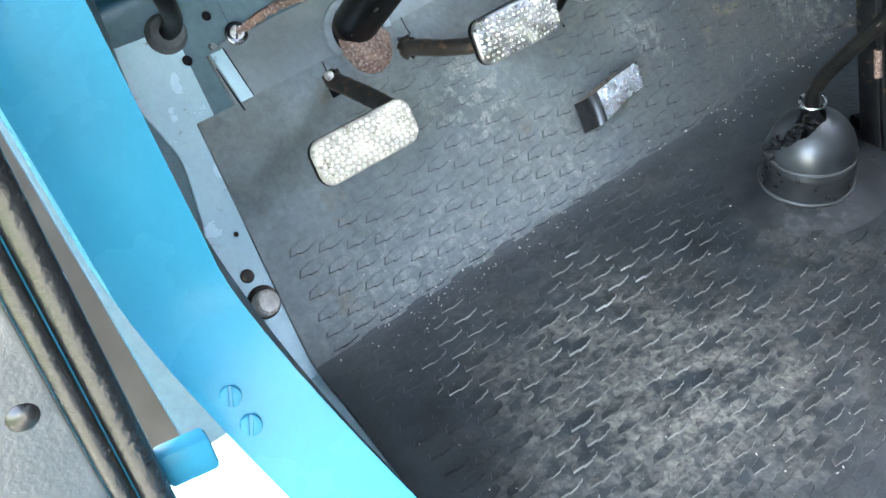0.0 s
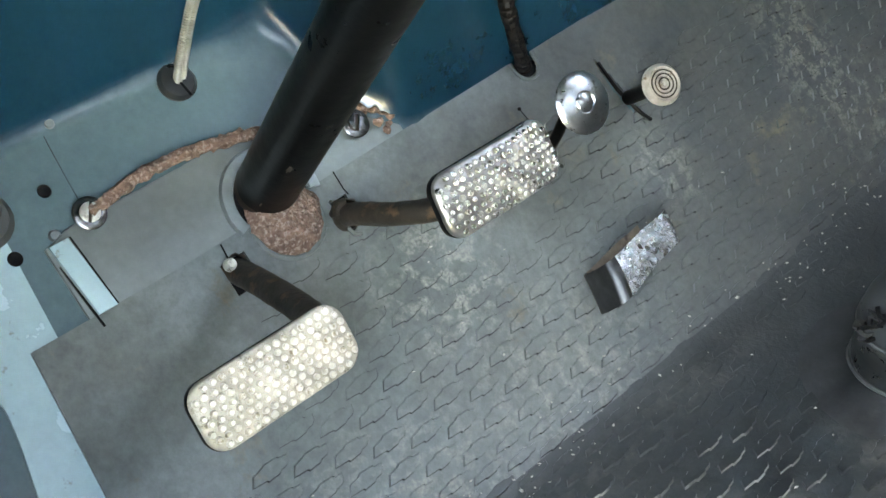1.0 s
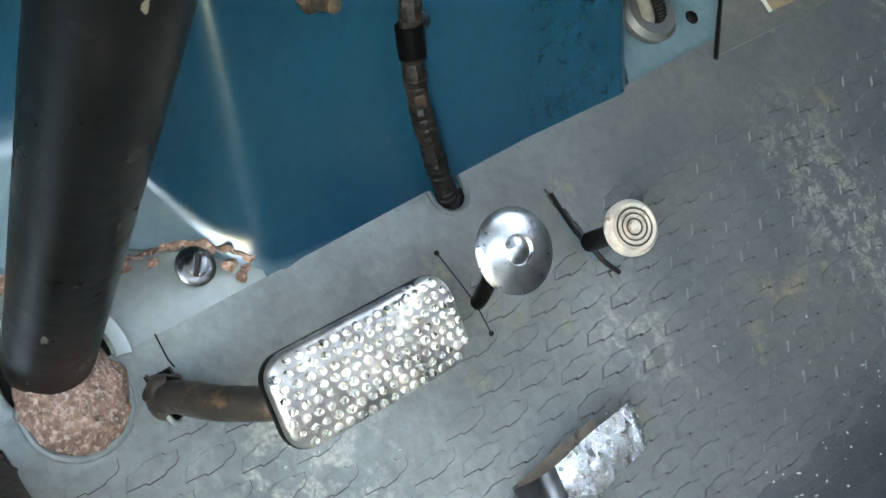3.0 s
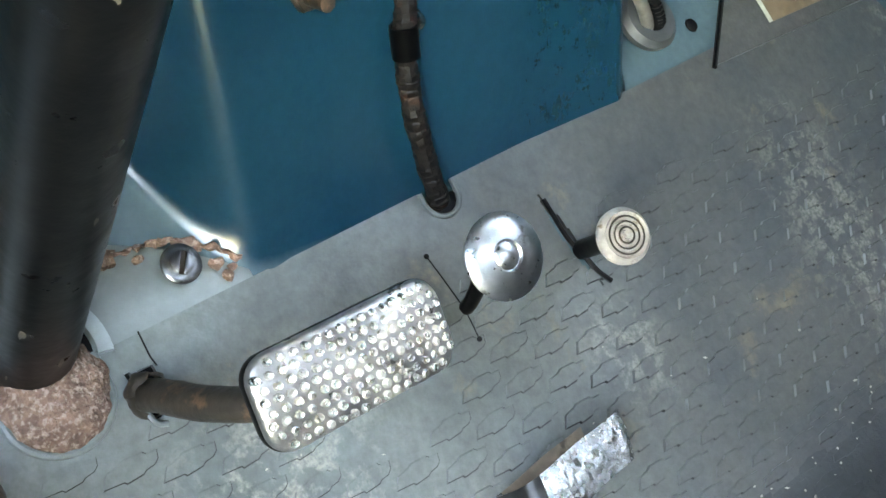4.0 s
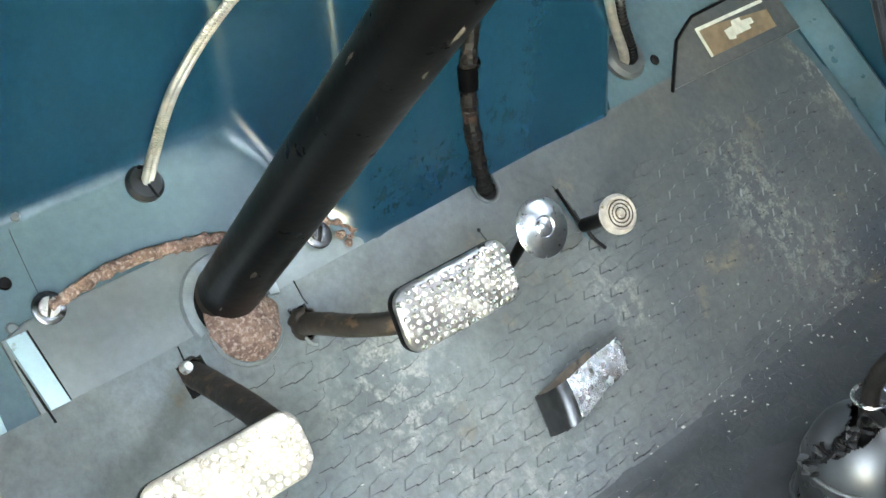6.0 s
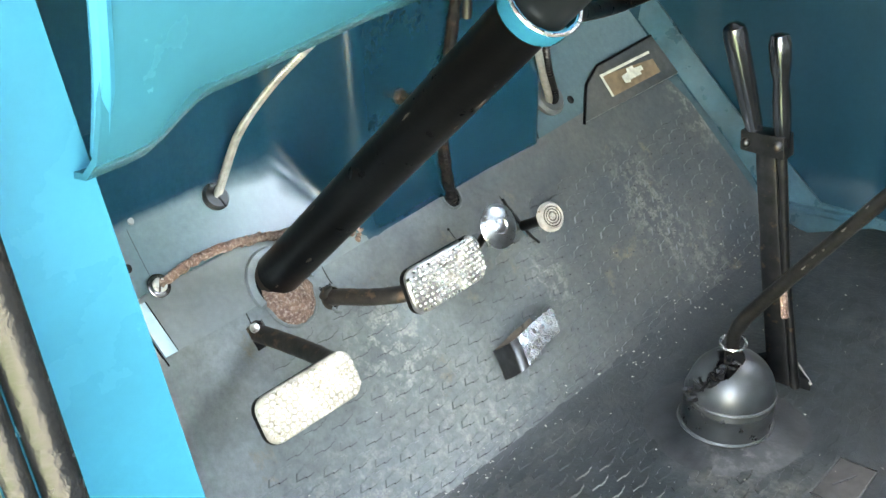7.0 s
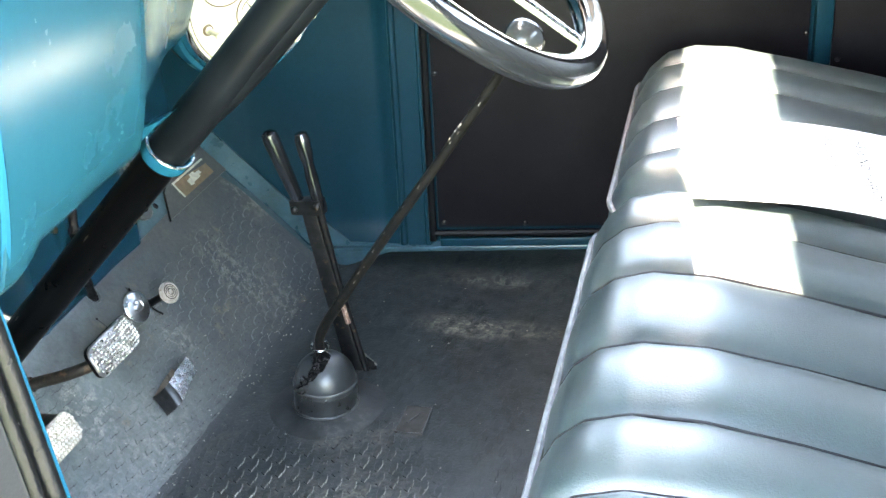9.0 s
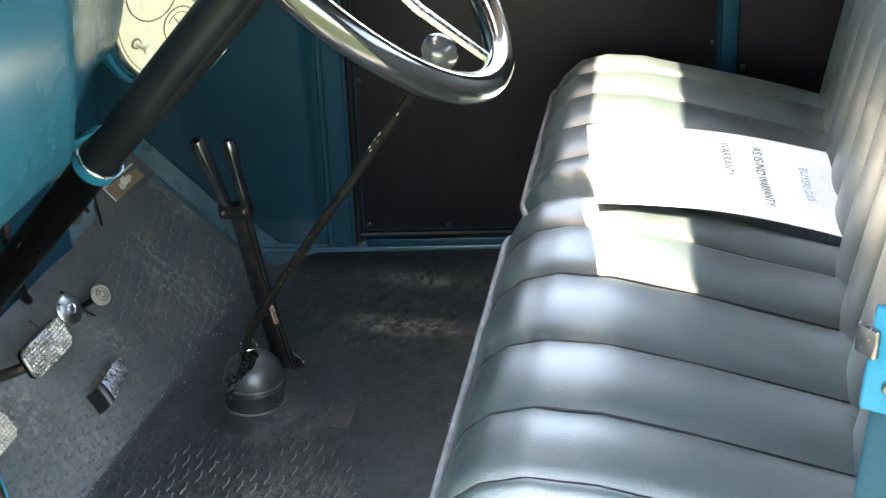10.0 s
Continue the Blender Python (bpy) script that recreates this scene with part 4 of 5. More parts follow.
part("opening", lathe(toe(0.2435, -0.194, -0.0010), OUT_TOE, [(0, 0.0), (0.0300, 0.0), (0.0305, -0.0012)], 40), SEAL, cover, "dark opening for the column")
part("joint", join(prism([(0.0962, -0.010), (0.0980, -0.010), (0.0938, 0.036), (0.0933, 0.036)], toe(0, -0.188, -0.0020), ACROSS, UP_TOE, 0.0022), prism([(0.1125, -0.010), (0.1137, -0.010), (0.1100, 0.050), (0.1092, 0.050)], toe(0, -0.188, -0.0012), ACROSS, UP_TOE, 0.0010)), SEAL, cover, "dark open joints beside the strip")
felt = thing("felt_seal", toe(0.245, -0.18), "rusty brown felt packing round the column", "felt seal")


def rough(bm, amount, scale, seed):
    for w in bm.verts:
        w.co += Vector((noise.noise(w.co * scale + Vector((seed, 0, 0))), noise.noise(w.co * scale + Vector((0, seed, 0))), noise.noise(w.co * scale + Vector((0, 0, seed))))) * amount
    return bm


pad_f = lathe(toe(0.2435, -0.183, -0.006), OUT_TOE, [(0.0, 0.0200)] + [(0.0280 * math.sin(a), 0.0035 + 0.0165 * math.cos(a)) for a in steps(0.14, 1.57, 22)] + [(0.0285, 0.0)], 96)
part("packing", rough(rough(pad_f, 0.0022, 130, 3), 0.0010, 640, 6), FELT, felt)
strip = tube(smooth_line([toe(0.128, -0.226, 0.002), toe(0.18, -0.231, 0.003), toe(0.24, -0.2265, 0.003), toe(0.285, -0.2185, 0.002), toe(0.300, -0.2165, 0.001)], 24), 0.0045, 8)
part("strip", rough(strip, 0.0028, 220, 5), FELT, felt)
strip = tube(smooth_line([toe(0.296, -0.2170, 0.000), toe(0.315, -0.2165, 0.001), toe(0.335, -0.2135, 0.001), toe(0.352, -0.2060, 0.001), toe(0.362, -0.1985, 0.000)], 16), 0.0017, 8)
part("strip", rough(strip, 0.0034, 240, 9), FELT, felt)


for y_, x_, r_ in ((0.312, -0.2130, 0.0040), (0.3425, -0.2085, 0.0032), (0.349, -0.2010, 0.0050), (0.352, -0.1955, 0.0034), (0.356, -0.1975, 0.003)):
    part("crumb", rough(ball(toe(y_, x_, 0.0005), r_ * 0.9, r_ * 0.7, r_ * 0.5, OUT_TOE, 10), 0.002, 260, y_ * 90), FELT, felt, "torn crumb of felt")


def bolt(name, at, axis, r, label, mat=STEEL, washer=True):
    """A slotted cheese-head bolt on a washer."""
    t = thing(name, at, label, "bolt", "bolts on the toe board")
    a = Vector(axis).normalized()
    if washer:
        part("washer", lathe(at, a, [(r * 0.7, 0), (r * 1.65, 0), (r * 1.65, 0.0016), (r * 1.5, 0.0024), (r * 0.7, 0.0024)], 24), WORN_IRON, t)
    u, v, _ = frame_of(a, (1, 1, 0))
    for sgn in (-1, 1):
        pts = [(r * math.cos(x), r * math.sin(x)) for x in steps(math.asin(0.16), math.pi - math.asin(0.16), 12)]
        part("head", prism(pts, Vector(at), u * sgn, v * sgn, 0.0045, 0.0007), mat, t)
    part("slot_floor", lathe(at, a, [(0, 0.0028), (r * 0.97, 0.0028), (r * 0.97, 0)], 20), mat if mat is PAINT else RUSTY, t)
    return t


for z_, k_ in ((0.262, 0.82), (0.243, 0.88)):
    low, high = post(z_, 2), post(z_, 3)
    up_ = post(z_ + 0.01, 2) - post(z_ - 0.01, 2)
    bolt("screw", low.lerp(high, k_) + up_.cross(high - low).normalized() * 0.0028, up_.cross(high - low), 0.0068, "blue painted slotted screw in the front door post", PAINT, False)
bolt("bolt", toe(0.331, -0.2055, 0.001), OUT_TOE, 0.0066, "dark slotted bolt with a wide washer beside rusty felt", WORN_IRON)
bolt("bolt", toe(0.128, -0.2265, 0.001), OUT_TOE, 0.0068, "slotted bolt at the end of the rusty felt strip")
for y, x in ((0.103, -0.2255), (0.14, -0.27)):
    solid("rivet", lathe(toe(y, x, -0.006), OUT_TOE, [(0, 0.004), (0.003, 0.0035), (0.0045, 0.001), (0.005, 0)], 14), PLATE, "small dull rivet on the toe panel", "rivet", toe(y, x, -0.006), "rivets")
for y, x, r in ((0.113, -0.2445, 0.0042), (0.074, -0.2245, 0.0045), (0.750, -0.2145, 0.0048), (0.018, -0.0915, 0.006), (0.006, -0.046, 0.0055), (0.029, -0.117, 0.0022), (0.999, -0.258, 0.0075), (1.016, -0.249, 0.0032)):
    solid("panel_hole", lathe(toe(y, x, -0.0042 if x < -0.12 else -0.0020), OUT_TOE, [(0, 0.0007), (r * 0.9, 0.0007), (r, 0.0010), (r * 1.1, 0.0003)], 16), RUSTY if x > -0.1 else SEAL, "small drilled hole in the toe panel",
          "hole", toe(y, x, -0.0042), "holes in the toe panel")
big = thing("sill_bolt", toe(0.018, -0.073, 0), "large round bolt head on the pale side flange", "bolt")
part("washer", lathe(toe(0.018, -0.073, 0.0), OUT_TOE, [(0, 0.0), (0.0155, 0.0), (0.0155, 0.003), (0.012, 0.005), (0, 0.005)], 28), RUSTY, big, "dark rubber washer")
part("head", lathe(toe(0.016, -0.072, 0.004), OUT_TOE, [(0, 0.014), (0.009, 0.0135), (0.0115, 0.011), (0.012, 0.0)], 24), TAN_STEEL, big, "worn bare bolt head")
def flange_edge(x):
    """The flange's torn outer edge, standing clear of the kick panel high up the board."""
    return left_y(x) - 0.045 + 0.018 * ease(-0.03, -0.09, x) + (0.028 + 0.004 * noise.noise(Vector((x * 38, 2, 0)))) * ease(-0.07, -0.15, x) * (1 - 0.7 * ease(-0.17, -0.22, x))


flange = structure("trim_flange", sheet(lambda x, k: Vector((x, flange_edge(x) + (mat_y0(x) + 0.020 - flange_edge(x)) * k, max(-SLOPE * x - DROP, 0.0) - 0.0065 + 0.004 * (1 - k))),
                                        steps(-0.25, -0.03, 44) + steps(-0.02, 0.5, 20), [0, 0.5, 1], 0.003), PALE_STEEL,
                   "pale dusty steel flange along the mat's edge", "trim")
solid("panel_seam", tube([toe(0.1335, -0.270, -0.0044), toe(0.132, -0.262, -0.0046), toe(0.1300, -0.245, -0.0047), toe(0.1290, -0.233, -0.0047)], 0.0003, 6), SEAL, "dark seam between two panels of the toe board", "seam", toe(0.131, -0.25, -0.0047))
u_lip = [toe(0.2170, top_x) for top_x in steps(-0.1885, -0.181, 3)] + [toe(0.2435 + 0.0265 * math.cos(a), -0.180 + 0.0165 * math.sin(a)) for a in steps(math.pi, 0, 24)] + [toe(0.2700, x_) for x_ in steps(-0.181, -0.1905, 3)]
part("opening_lip", tube(u_lip, 0.0021, 8), RUBBER, mat, "cut lip round the column opening")
n_lip = [toe(0.4800, x_) for x_ in steps(-0.1938, -0.191, 2)] + [toe(0.4925 + 0.0125 * math.cos(a), -0.190 + 0.0085 * math.sin(a)) for a in steps(math.pi, 0, 16)] + [toe(0.5050, x_) for x_ in steps(-0.191, -0.1945, 2)]
part("notch_lip", tube(n_lip, 0.0018, 8), RUBBER, mat, "rounded lip of the wiring notch")
edge_cut = [toe(0.2945, -0.1905, 0.0006), toe(0.2940, -0.1810, 0.0006), toe(0.2950, -0.1775, 0.0006)]
clutch_cut = [toe(0.1925, -0.1870, 0.0006), toe(0.1915, -0.1800, 0.0006), toe(0.1900, -0.1760, 0.0006)]
# Black sheets beneath the mat stand in for shade inside its openings.
part("underlay", prism([(0.175, 0.0), (0.325, 0.0), (0.325, 0.058), (0.175, 0.058)], toe(0, -0.152, -0.0052), ACROSS, UP_TOE, 0.002), SEAL, mat, "black sheet standing in for the shade in the openings")
part("underlay", prism([(0.484, 0.0), (0.508, 0.0), (0.508, 0.013), (0.484, 0.013)], toe(0, -0.1815, -0.0052), ACROSS, UP_TOE, 0.002), SEAL, mat, "black sheet standing in for the shade in the openings")
part("cut_edge", tube(edge_cut, 0.0005, 6), SEAL, mat, "dark cut edge by the brake arm")
part("cut_lip", tube(smooth_line([toe(0.2800, -0.1765, 0.001), toe(0.2785, -0.1690, 0.003), toe(0.2800, -0.1610, 0.0025), toe(0.2860, -0.1585, 0.0015)], 6), 0.0017, 8), RUBBER, mat, "curled lip of the brake arm's opening")
part("cut_edge", tube(clutch_cut, 0.0006, 6), SEAL, mat, "dark cut edge by the clutch arm")
mat_slit = [toe(0.464, -0.171, 0.0), toe(0.467, -0.158, 0.0), toe(0.469, -0.146, 0.0), toe(0.468, -0.134, 0.0)]
part("slit", tube(smooth_line(mat_slit, 4), 0.0004, 6), SEAL, mat, "thin cut beside the brake pedal")
for p_ in (mat_slit[0], mat_slit[-1]):
    part("slit_hole", lathe(p_ - OUT_TOE * 0.002, OUT_TOE, [(0, 0.0028), (0.0014, 0.0028), (0.0017, 0.002)], 12), SEAL, mat, "punched hole at the end of the cut")

# ---- pedals ----


def pedal(name, y0, y1, top, bot, arm, label, plate_mat, stud_mat, crown):
    """A pedal: studded pad across the car between y0 and y1, from its top (x, z) to its bottom (x, z), on a curved flat arm."""
    mid = Vector(((top[0] + bot[0]) / 2, (y0 + y1) / 2, (top[1] + bot[1]) / 2))
    t = thing(name, mid, label, "pedal", "foot pedals")
    v = Vector((top[0] - bot[0], 0, top[1] - bot[1]))
    h, w = v.length, y1 - y0
    v.normalize()
    n = ACROSS.cross(v).normalized()
    def on_pad(a, b, out=0.0):
        """The crowned face: a across, b up, from its middle."""
        return mid + ACROSS * a + v * b + n * (out - crown[0] * (2 * a / w) ** 2 - crown[1] * (2 * b / h) ** 2)

    outline = rounded(w, h, 0.0125, 8)
    k = len(outline)
    rings = [[on_pad(a * q, b * q) for a, b in outline] for q in (0.2, 0.4, 0.6, 0.75, 0.88, 0.96)] + [[on_pad(a, b, -0.0012) for a, b in outline], [on_pad(a * 1.005, b * 1.01, -0.0035) for a, b in outline]]
    verts = [on_pad(0, 0)] + [p for r in rings for p in r]
    faces = [(0, 1 + j, 1 + (j + 1) % k) for j in range(k)]
    faces += [(1 + i * k + j, 1 + (i + 1) * k + j, 1 + (i + 1) * k + (j + 1) % k, 1 + i * k + (j + 1) % k) for i in range(len(rings) - 1) for j in range(k)]
    pad = part("pad", from_arrays(verts, faces), plate_mat, t, "worn bright studded steel pad", 60)
    skirt = [[on_pad(a * q, b * q, d) for a, b in outline] for q, d in ((1.006, -0.0030), (1.015, -0.0045), (1.0, -0.0085), (0.93, -0.0092))]
    verts = [p for r in skirt for p in r] + [on_pad(0, 0, -0.009)]
    faces = [(i * k + j, (i + 1) * k + j, (i + 1) * k + (j + 1) % k, i * k + (j + 1) % k) for i in range(3) for j in range(k)] + [(3 * k + j, 4 * k, 3 * k + (j + 1) % k) for j in range(k)]
    part("rim", from_arrays(verts, faces), SEAL, pad, "dark rubbed rim", 50)
    nx, ny = 17, 8
    rng = random.Random(name)
    studs = []
    for i in range(nx):
        for j in range(ny):
            a, b = (i + 0.5 + 0.30 * (j % 2) - 0.15) / nx - 0.5, (j + 0.5) / ny - 0.5
            if abs(a) > 0.44 and abs(b) > 0.38:
                continue
            studs.append((a * (w - 0.003) + rng.uniform(-0.0003, 0.0003), b * (h - 0.003) + rng.uniform(-0.0003, 0.0003)))
    verts, faces = [], []
    for a, b in studs:
        k0 = len(verts)
        r = rng.uniform(0.0020, 0.0025)
        flat = rng.uniform(0.7, 1.15)
        for hh, rr in ((-0.0002, r), (0.0014 * flat, r * 0.86), (0.0022 * flat, r * 0.58), (0.0019 * flat, r * 0.28)):
            verts += [on_pad(a + rr * math.cos(q * math.pi / 4), b + rr * math.sin(q * math.pi / 4), hh) for q in range(8)]
        faces += [(k0 + m * 8 + q, k0 + m * 8 + (q + 1) % 8, k0 + (m + 1) * 8 + (q + 1) % 8, k0 + (m + 1) * 8 + q) for m in range(3) for q in range(8)]
        faces.append(tuple(k0 + 24 + q for q in range(8)))
    part("studs", from_arrays(verts, faces), stud_mat, pad, "rows of small round studs", 70)
    lever = part("arm", rough(tube(smooth_line(arm, 12), 0.0100, shape=[(math.cos(q), 0.78 * math.sin(q)) for q in steps(0, 2 * math.pi, 15)[:-1]], hint=(0, 0, 1)), 0.0005, 140, 3), RUSTY, t, "rust-stained round-edged arm", 60)
    root, way = Vector(arm[1]), (Vector(arm[2]) - Vector(arm[1])).normalized()
    part("root_bracket", rough(lathe(root - way * 0.002, way, [(0.0090, -0.007), (0.0108, -0.006), (0.0118, -0.002), (0.0110, 0.002), (0.0098, 0.004)], 28), 0.0032, 150, 7), RUSTY, lever, "crumbling rusty root")
    if crown[0] < 0.005:
        part("root_bolt", lathe(root + way * 0.003 + Vector((0.004, -0.008, 0.011)), OUT_TOE, [(0, 0.006), (0.0028, 0.0056), (0.0042, 0.0035), (0.0046, 0.0)], 16), STEEL, lever, "bright worn bolt head")
    return t


pedal("clutch_pedal", 0.069, 0.175, (-0.038, 0.219), (-0.017, 0.184), [(-0.205, 0.201, 0.150), (-0.176, 0.194, 0.165), (-0.12, 0.183, 0.182), (-0.065, 0.170, 0.198), (-0.042, 0.160, 0.204)],
      "clutch pedal with a tan worn studded pad on a rusty arm", CLUTCH_PLATE, CLUTCH_STEEL, (0.0030, 0.0018))
pedal("brake_pedal", 0.284, 0.388, (-0.068, 0.230), (-0.049, 0.190), [(-0.21, 0.281, 0.14), (-0.165, 0.284, 0.166), (-0.12, 0.288, 0.182), (-0.085, 0.300, 0.194), (-0.066, 0.32, 0.201)],
      "brake pedal with a worn bright studded pad on a rusty arm", PAD_PLATE, STUD, (0.0070, 0.0025))
gas = thing("accelerator_pedal", (-0.097, 0.457, 0.197), "round chromed accelerator button on a thin rod", "pedal")
GN = Vector((0.86, -0.12, 0.50)).normalized()
gc = Vector((-0.097, 0.457, 0.197))
part("button", lathe(gc - GN * 0.006, GN, [(0, 0.0), (0.018, 0.0), (0.0222, 0.0018), (0.0232, 0.0032), (0.022, 0.0045), (0.016, 0.0066), (0.0085, 0.0076), (0.0074, 0.0066), (0.0062, 0.0076), (0, 0.0082)], 40), DULL_CHROME, gas, "scratched chrome dome")
part("rod", tube(smooth_line([gc - GN * 0.006, gc - GN * 0.025 + Vector((0, 0.003, -0.004)), toe(0.470, -0.147, 0.004), toe(0.470, -0.150, -0.012)]), 0.0045, 10), BLACK, gas)
# Dark disc that paints the wiring hole's inner shade.
solid("wiring_hole_grommet", lathe(toe(0.496, -0.190, -0.0068), OUT_TOE, [(0, 0.0), (0.013, 0.0), (0.013, 0.0012), (0, 0.0014)], 24), SEAL, "dark disc standing in for the shade in the wiring hole", "grommet", toe(0.496, -0.190, -0.0068))
starter = thing("starter_button", (-0.098, 0.548, 0.171), "round starter button with concentric rings on a stem", "starter button")
sc = Vector((-0.098, 0.548, 0.171))
SN = Vector((0.80, -0.22, 0.56)).normalized()
prof = [(0, 0.0)] + [(r * 1.25 / 1000, 0.0 + (0.0030 if k % 2 else 0.0)) for k, r in enumerate((1.0, 2.2, 2.8, 4.4, 5.0, 6.6, 7.2, 8.8, 9.4, 10.8))] + [(0.0156, 0.0004), (0.0165, -0.001), (0.0162, -0.004), (0.011, -0.008), (0, -0.008)]
part("cap", lathe(sc, SN, prof, 40), TAN_STEEL, starter, "worn ringed metal cap")
for r_ in (0.0046, 0.0078, 0.0108):
    part("ring_groove", tube([sc + SN * 0.0026 + (frame_of(SN)[0] * math.cos(a) + frame_of(SN)[1] * math.sin(a)) * r_ for a in steps(0, 2 * math.pi, 36)[:-1]], 0.0006, 6, closed=True), RUSTY, starter, "dark groove")
part("stem", lathe(sc - SN * 0.006, -SN, [(0, 0), (0.008, 0), (0.0085, 0.006), (0.006, 0.012), (0.006, 0.05), (0, 0.05)], 20), BLACK, starter)
part("slit_lip", join(tube(smooth_line([toe(0.5565, -0.171, 0.001), toe(0.555, -0.155, 0.004), toe(0.557, -0.148, 0.004)]), 0.0016, 6),
                      tube(smooth_line([toe(0.560, -0.146, 0.003), toe(0.5635, -0.136, 0.003), toe(0.570, -0.129, 0.002)]), 0.0016, 6)), SEAL, starter, "curled black rubber lips of the slit")
heel = thing("heel_rest", toe(0.455, -0.075), "bent steel heel rest worn bright on its face", "heel rest")


def strap(points):
    """A stretch of the bent strap: (across, out) pairs along it, its width up the board."""
    pts = smooth_line([(y, o, 0) for y, o in points], 5)
    return sheet(lambda k, q: toe(pts[int(k)].x + 0.006 * q, -0.0635 - 0.07 * (pts[int(k)].x - 0.4175) - (0.0178 + 0.0035 * ease(0.48, 0.42, pts[int(k)].x)) * q + 0.0035 * ease(0.47, 0.425, pts[int(k)].x), pts[int(k)].y + 0.0012 * math.sin(q * math.pi)), list(range(len(pts))), steps(0, 1, 8), 0.0022)


part("base", strap([(0.489, 0.003), (0.47, 0.003), (0.44, 0.003), (0.4225, 0.003)]), TAN_DUST, heel, "brown dusty foot plate", 50)
part("leg", strap([(0.4225, 0.003), (0.4195, 0.004), (0.4180, 0.012), (0.4178, 0.024), (0.4195, 0.0315), (0.4245, 0.0358), (0.4290, 0.0366)]), LEG, heel, "polished bent leg, shade put into its colour", 60)
part("face", strap([(0.4290, 0.0366), (0.438, 0.0372), (0.46, 0.0380), (0.484, 0.0392), (0.491, 0.0386), (0.4955, 0.0352)]), MOTTLED, heel, "bright worn hammered face", 60)

# ---- gear lever and boot ----
gear = thing("gear_lever", (0.12, 0.57, 0.0), "long dark gear lever, polished grey knob, torn rubber boot", "gear lever")
BC = Vector((0.126, 0.557, 0.0))
part("lever", tube(smooth_line([(0.128, 0.556, 0.04), (0.132, 0.539, 0.105), (0.138, 0.535, 0.135), (0.165, 0.530, 0.180), (0.260, 0.510, 0.318), (0.376, 0.488, 0.482), (0.446, 0.459, 0.584)], 8),
                   [0.0070] * 16 + [0.0078 - 0.0020 * k / 32 for k in range(33)], 14), LEVER, gear)
chips = random.Random(8)
for k in range(18):
    q = chips.gauss(0.74, 0.035) if k < 7 else chips.uniform(0.0, 1.0)
    c = Vector((0.165, 0.530, 0.180)).lerp(Vector((0.446, 0.459, 0.584)), q) + Vector((-0.002, -0.003, 0.001)) * math.sin(q * math.pi)
    out = Vector((chips.uniform(-0.6, 0.3), -1, chips.uniform(-0.2, 0.5))).normalized()
    part("paint_chip", tube([c + out * 0.0068 - Vector((0.55, -0.1, 0.8)) * 0.002, c + out * 0.0070 + Vector((0.55, -0.1, 0.8)) * chips.uniform(0.001, 0.005)], [chips.uniform(0.0004, 0.0011), 0.0004], 6), TAN_STEEL if k < 7 else FLAKED, gear, "pale chip in the paint")
part("knob", ball((0.457, 0.454, 0.601), 0.0245, 0.0245, 0.021, (0.6, -0.2, 0.77), 32), KNOB, gear, "polished grey knob")


bt = lathe(BC, Vector((0.10, -0.12, 1)), [(0.0535, 0.0), (0.052, 0.004), (0.0488, 0.006), (0.0485, 0.012), (0.0485, 0.020), (0.0485, 0.030), (0.0480, 0.044), (0.0492, 0.0465), (0.0482, 0.050)] +
           [(0.0466 * math.cos(a), 0.050 + 0.043 * math.sin(a)) for a in steps(0.10, 1.36, 30)], 128)
bmesh.ops.scale(bt, vec=(0.955, 0.955, 1.0), space=Matrix.Translation(-BC), verts=bt.verts)
gone = []
for f in bt.faces:
    c = f.calc_center_median() - BC
    across, near = c.x * 0.83 + c.y * 0.56, c.x * 0.56 - c.y * 0.83
    line = 0.064 + (across + 0.036) * 0.60 + 0.0012 * noise.noise(c * 160)
    gape = 0.023 * ease(-0.040, 0.004, across) * (1 - ease(0.008, 0.018, across))
    if near > -0.004 and line < c.z < line + gape + 0.001 * noise.noise(c * 300):
        gone.append(f)
bmesh.ops.delete(bt, geom=gone, context="FACES")
bmesh.ops.solidify(bt, geom=bt.faces[:], thickness=0.0025)
part("boot_flange", lathe((0.127, 0.556, 0.0), (0, 0, 1), [(0.045, 0.0052), (0.053, 0.0046), (0.062, 0.0034), (0.070, 0.0022), (0.078, 0.0009), (0.084, 0.0002), (0.088, -0.0005)], 56), BOSS, gear, "smooth greyed rubber boss round the boot")
boot = part("boot", bt, SMOOTH_RUBBER, gear, "split black rubber boot")
boot.data.materials.append(DOME)
for f in boot.data.polygons:
    if f.center.z + gear.location.z > 0.049:
        f.material_index = 1
part("base_ring", tube([BC + Vector((0.0475 * math.cos(a), 0.0475 * math.sin(a), 0.0075)) for a in steps(0, 2 * math.pi, 48)[:-1]], 0.0022, 6, closed=True), GROMMET, boot, "greyed rim")
part("waist_ring", tube([BC + Vector((0.0455 * math.cos(a) + 0.0046, 0.0455 * math.sin(a) - 0.0056, 0.047)) for a in steps(0, 2 * math.pi, 48)[:-1]], 0.0017, 6, closed=True), GROMMET, boot, "raised seam")
part("lining", lathe(BC, Vector((0.10, -0.12, 1)), [(0.040, 0.0), (0.039, 0.045), (0.034, 0.058), (0.02, 0.064), (0, 0.065)], 32), SEAL, boot, "dark inside")
part("wire_ring", tube([Vector((0.133, 0.538, 0.113)) + Vector((0.0125 * math.cos(a), 0.0125 * math.sin(a), 0.002 * math.sin(a))) for a in steps(0, 2 * math.pi, 28)[:-1]], 0.0017, 6, closed=True), BRUSHED, gear, "wire ring")
fray = random.Random(5)
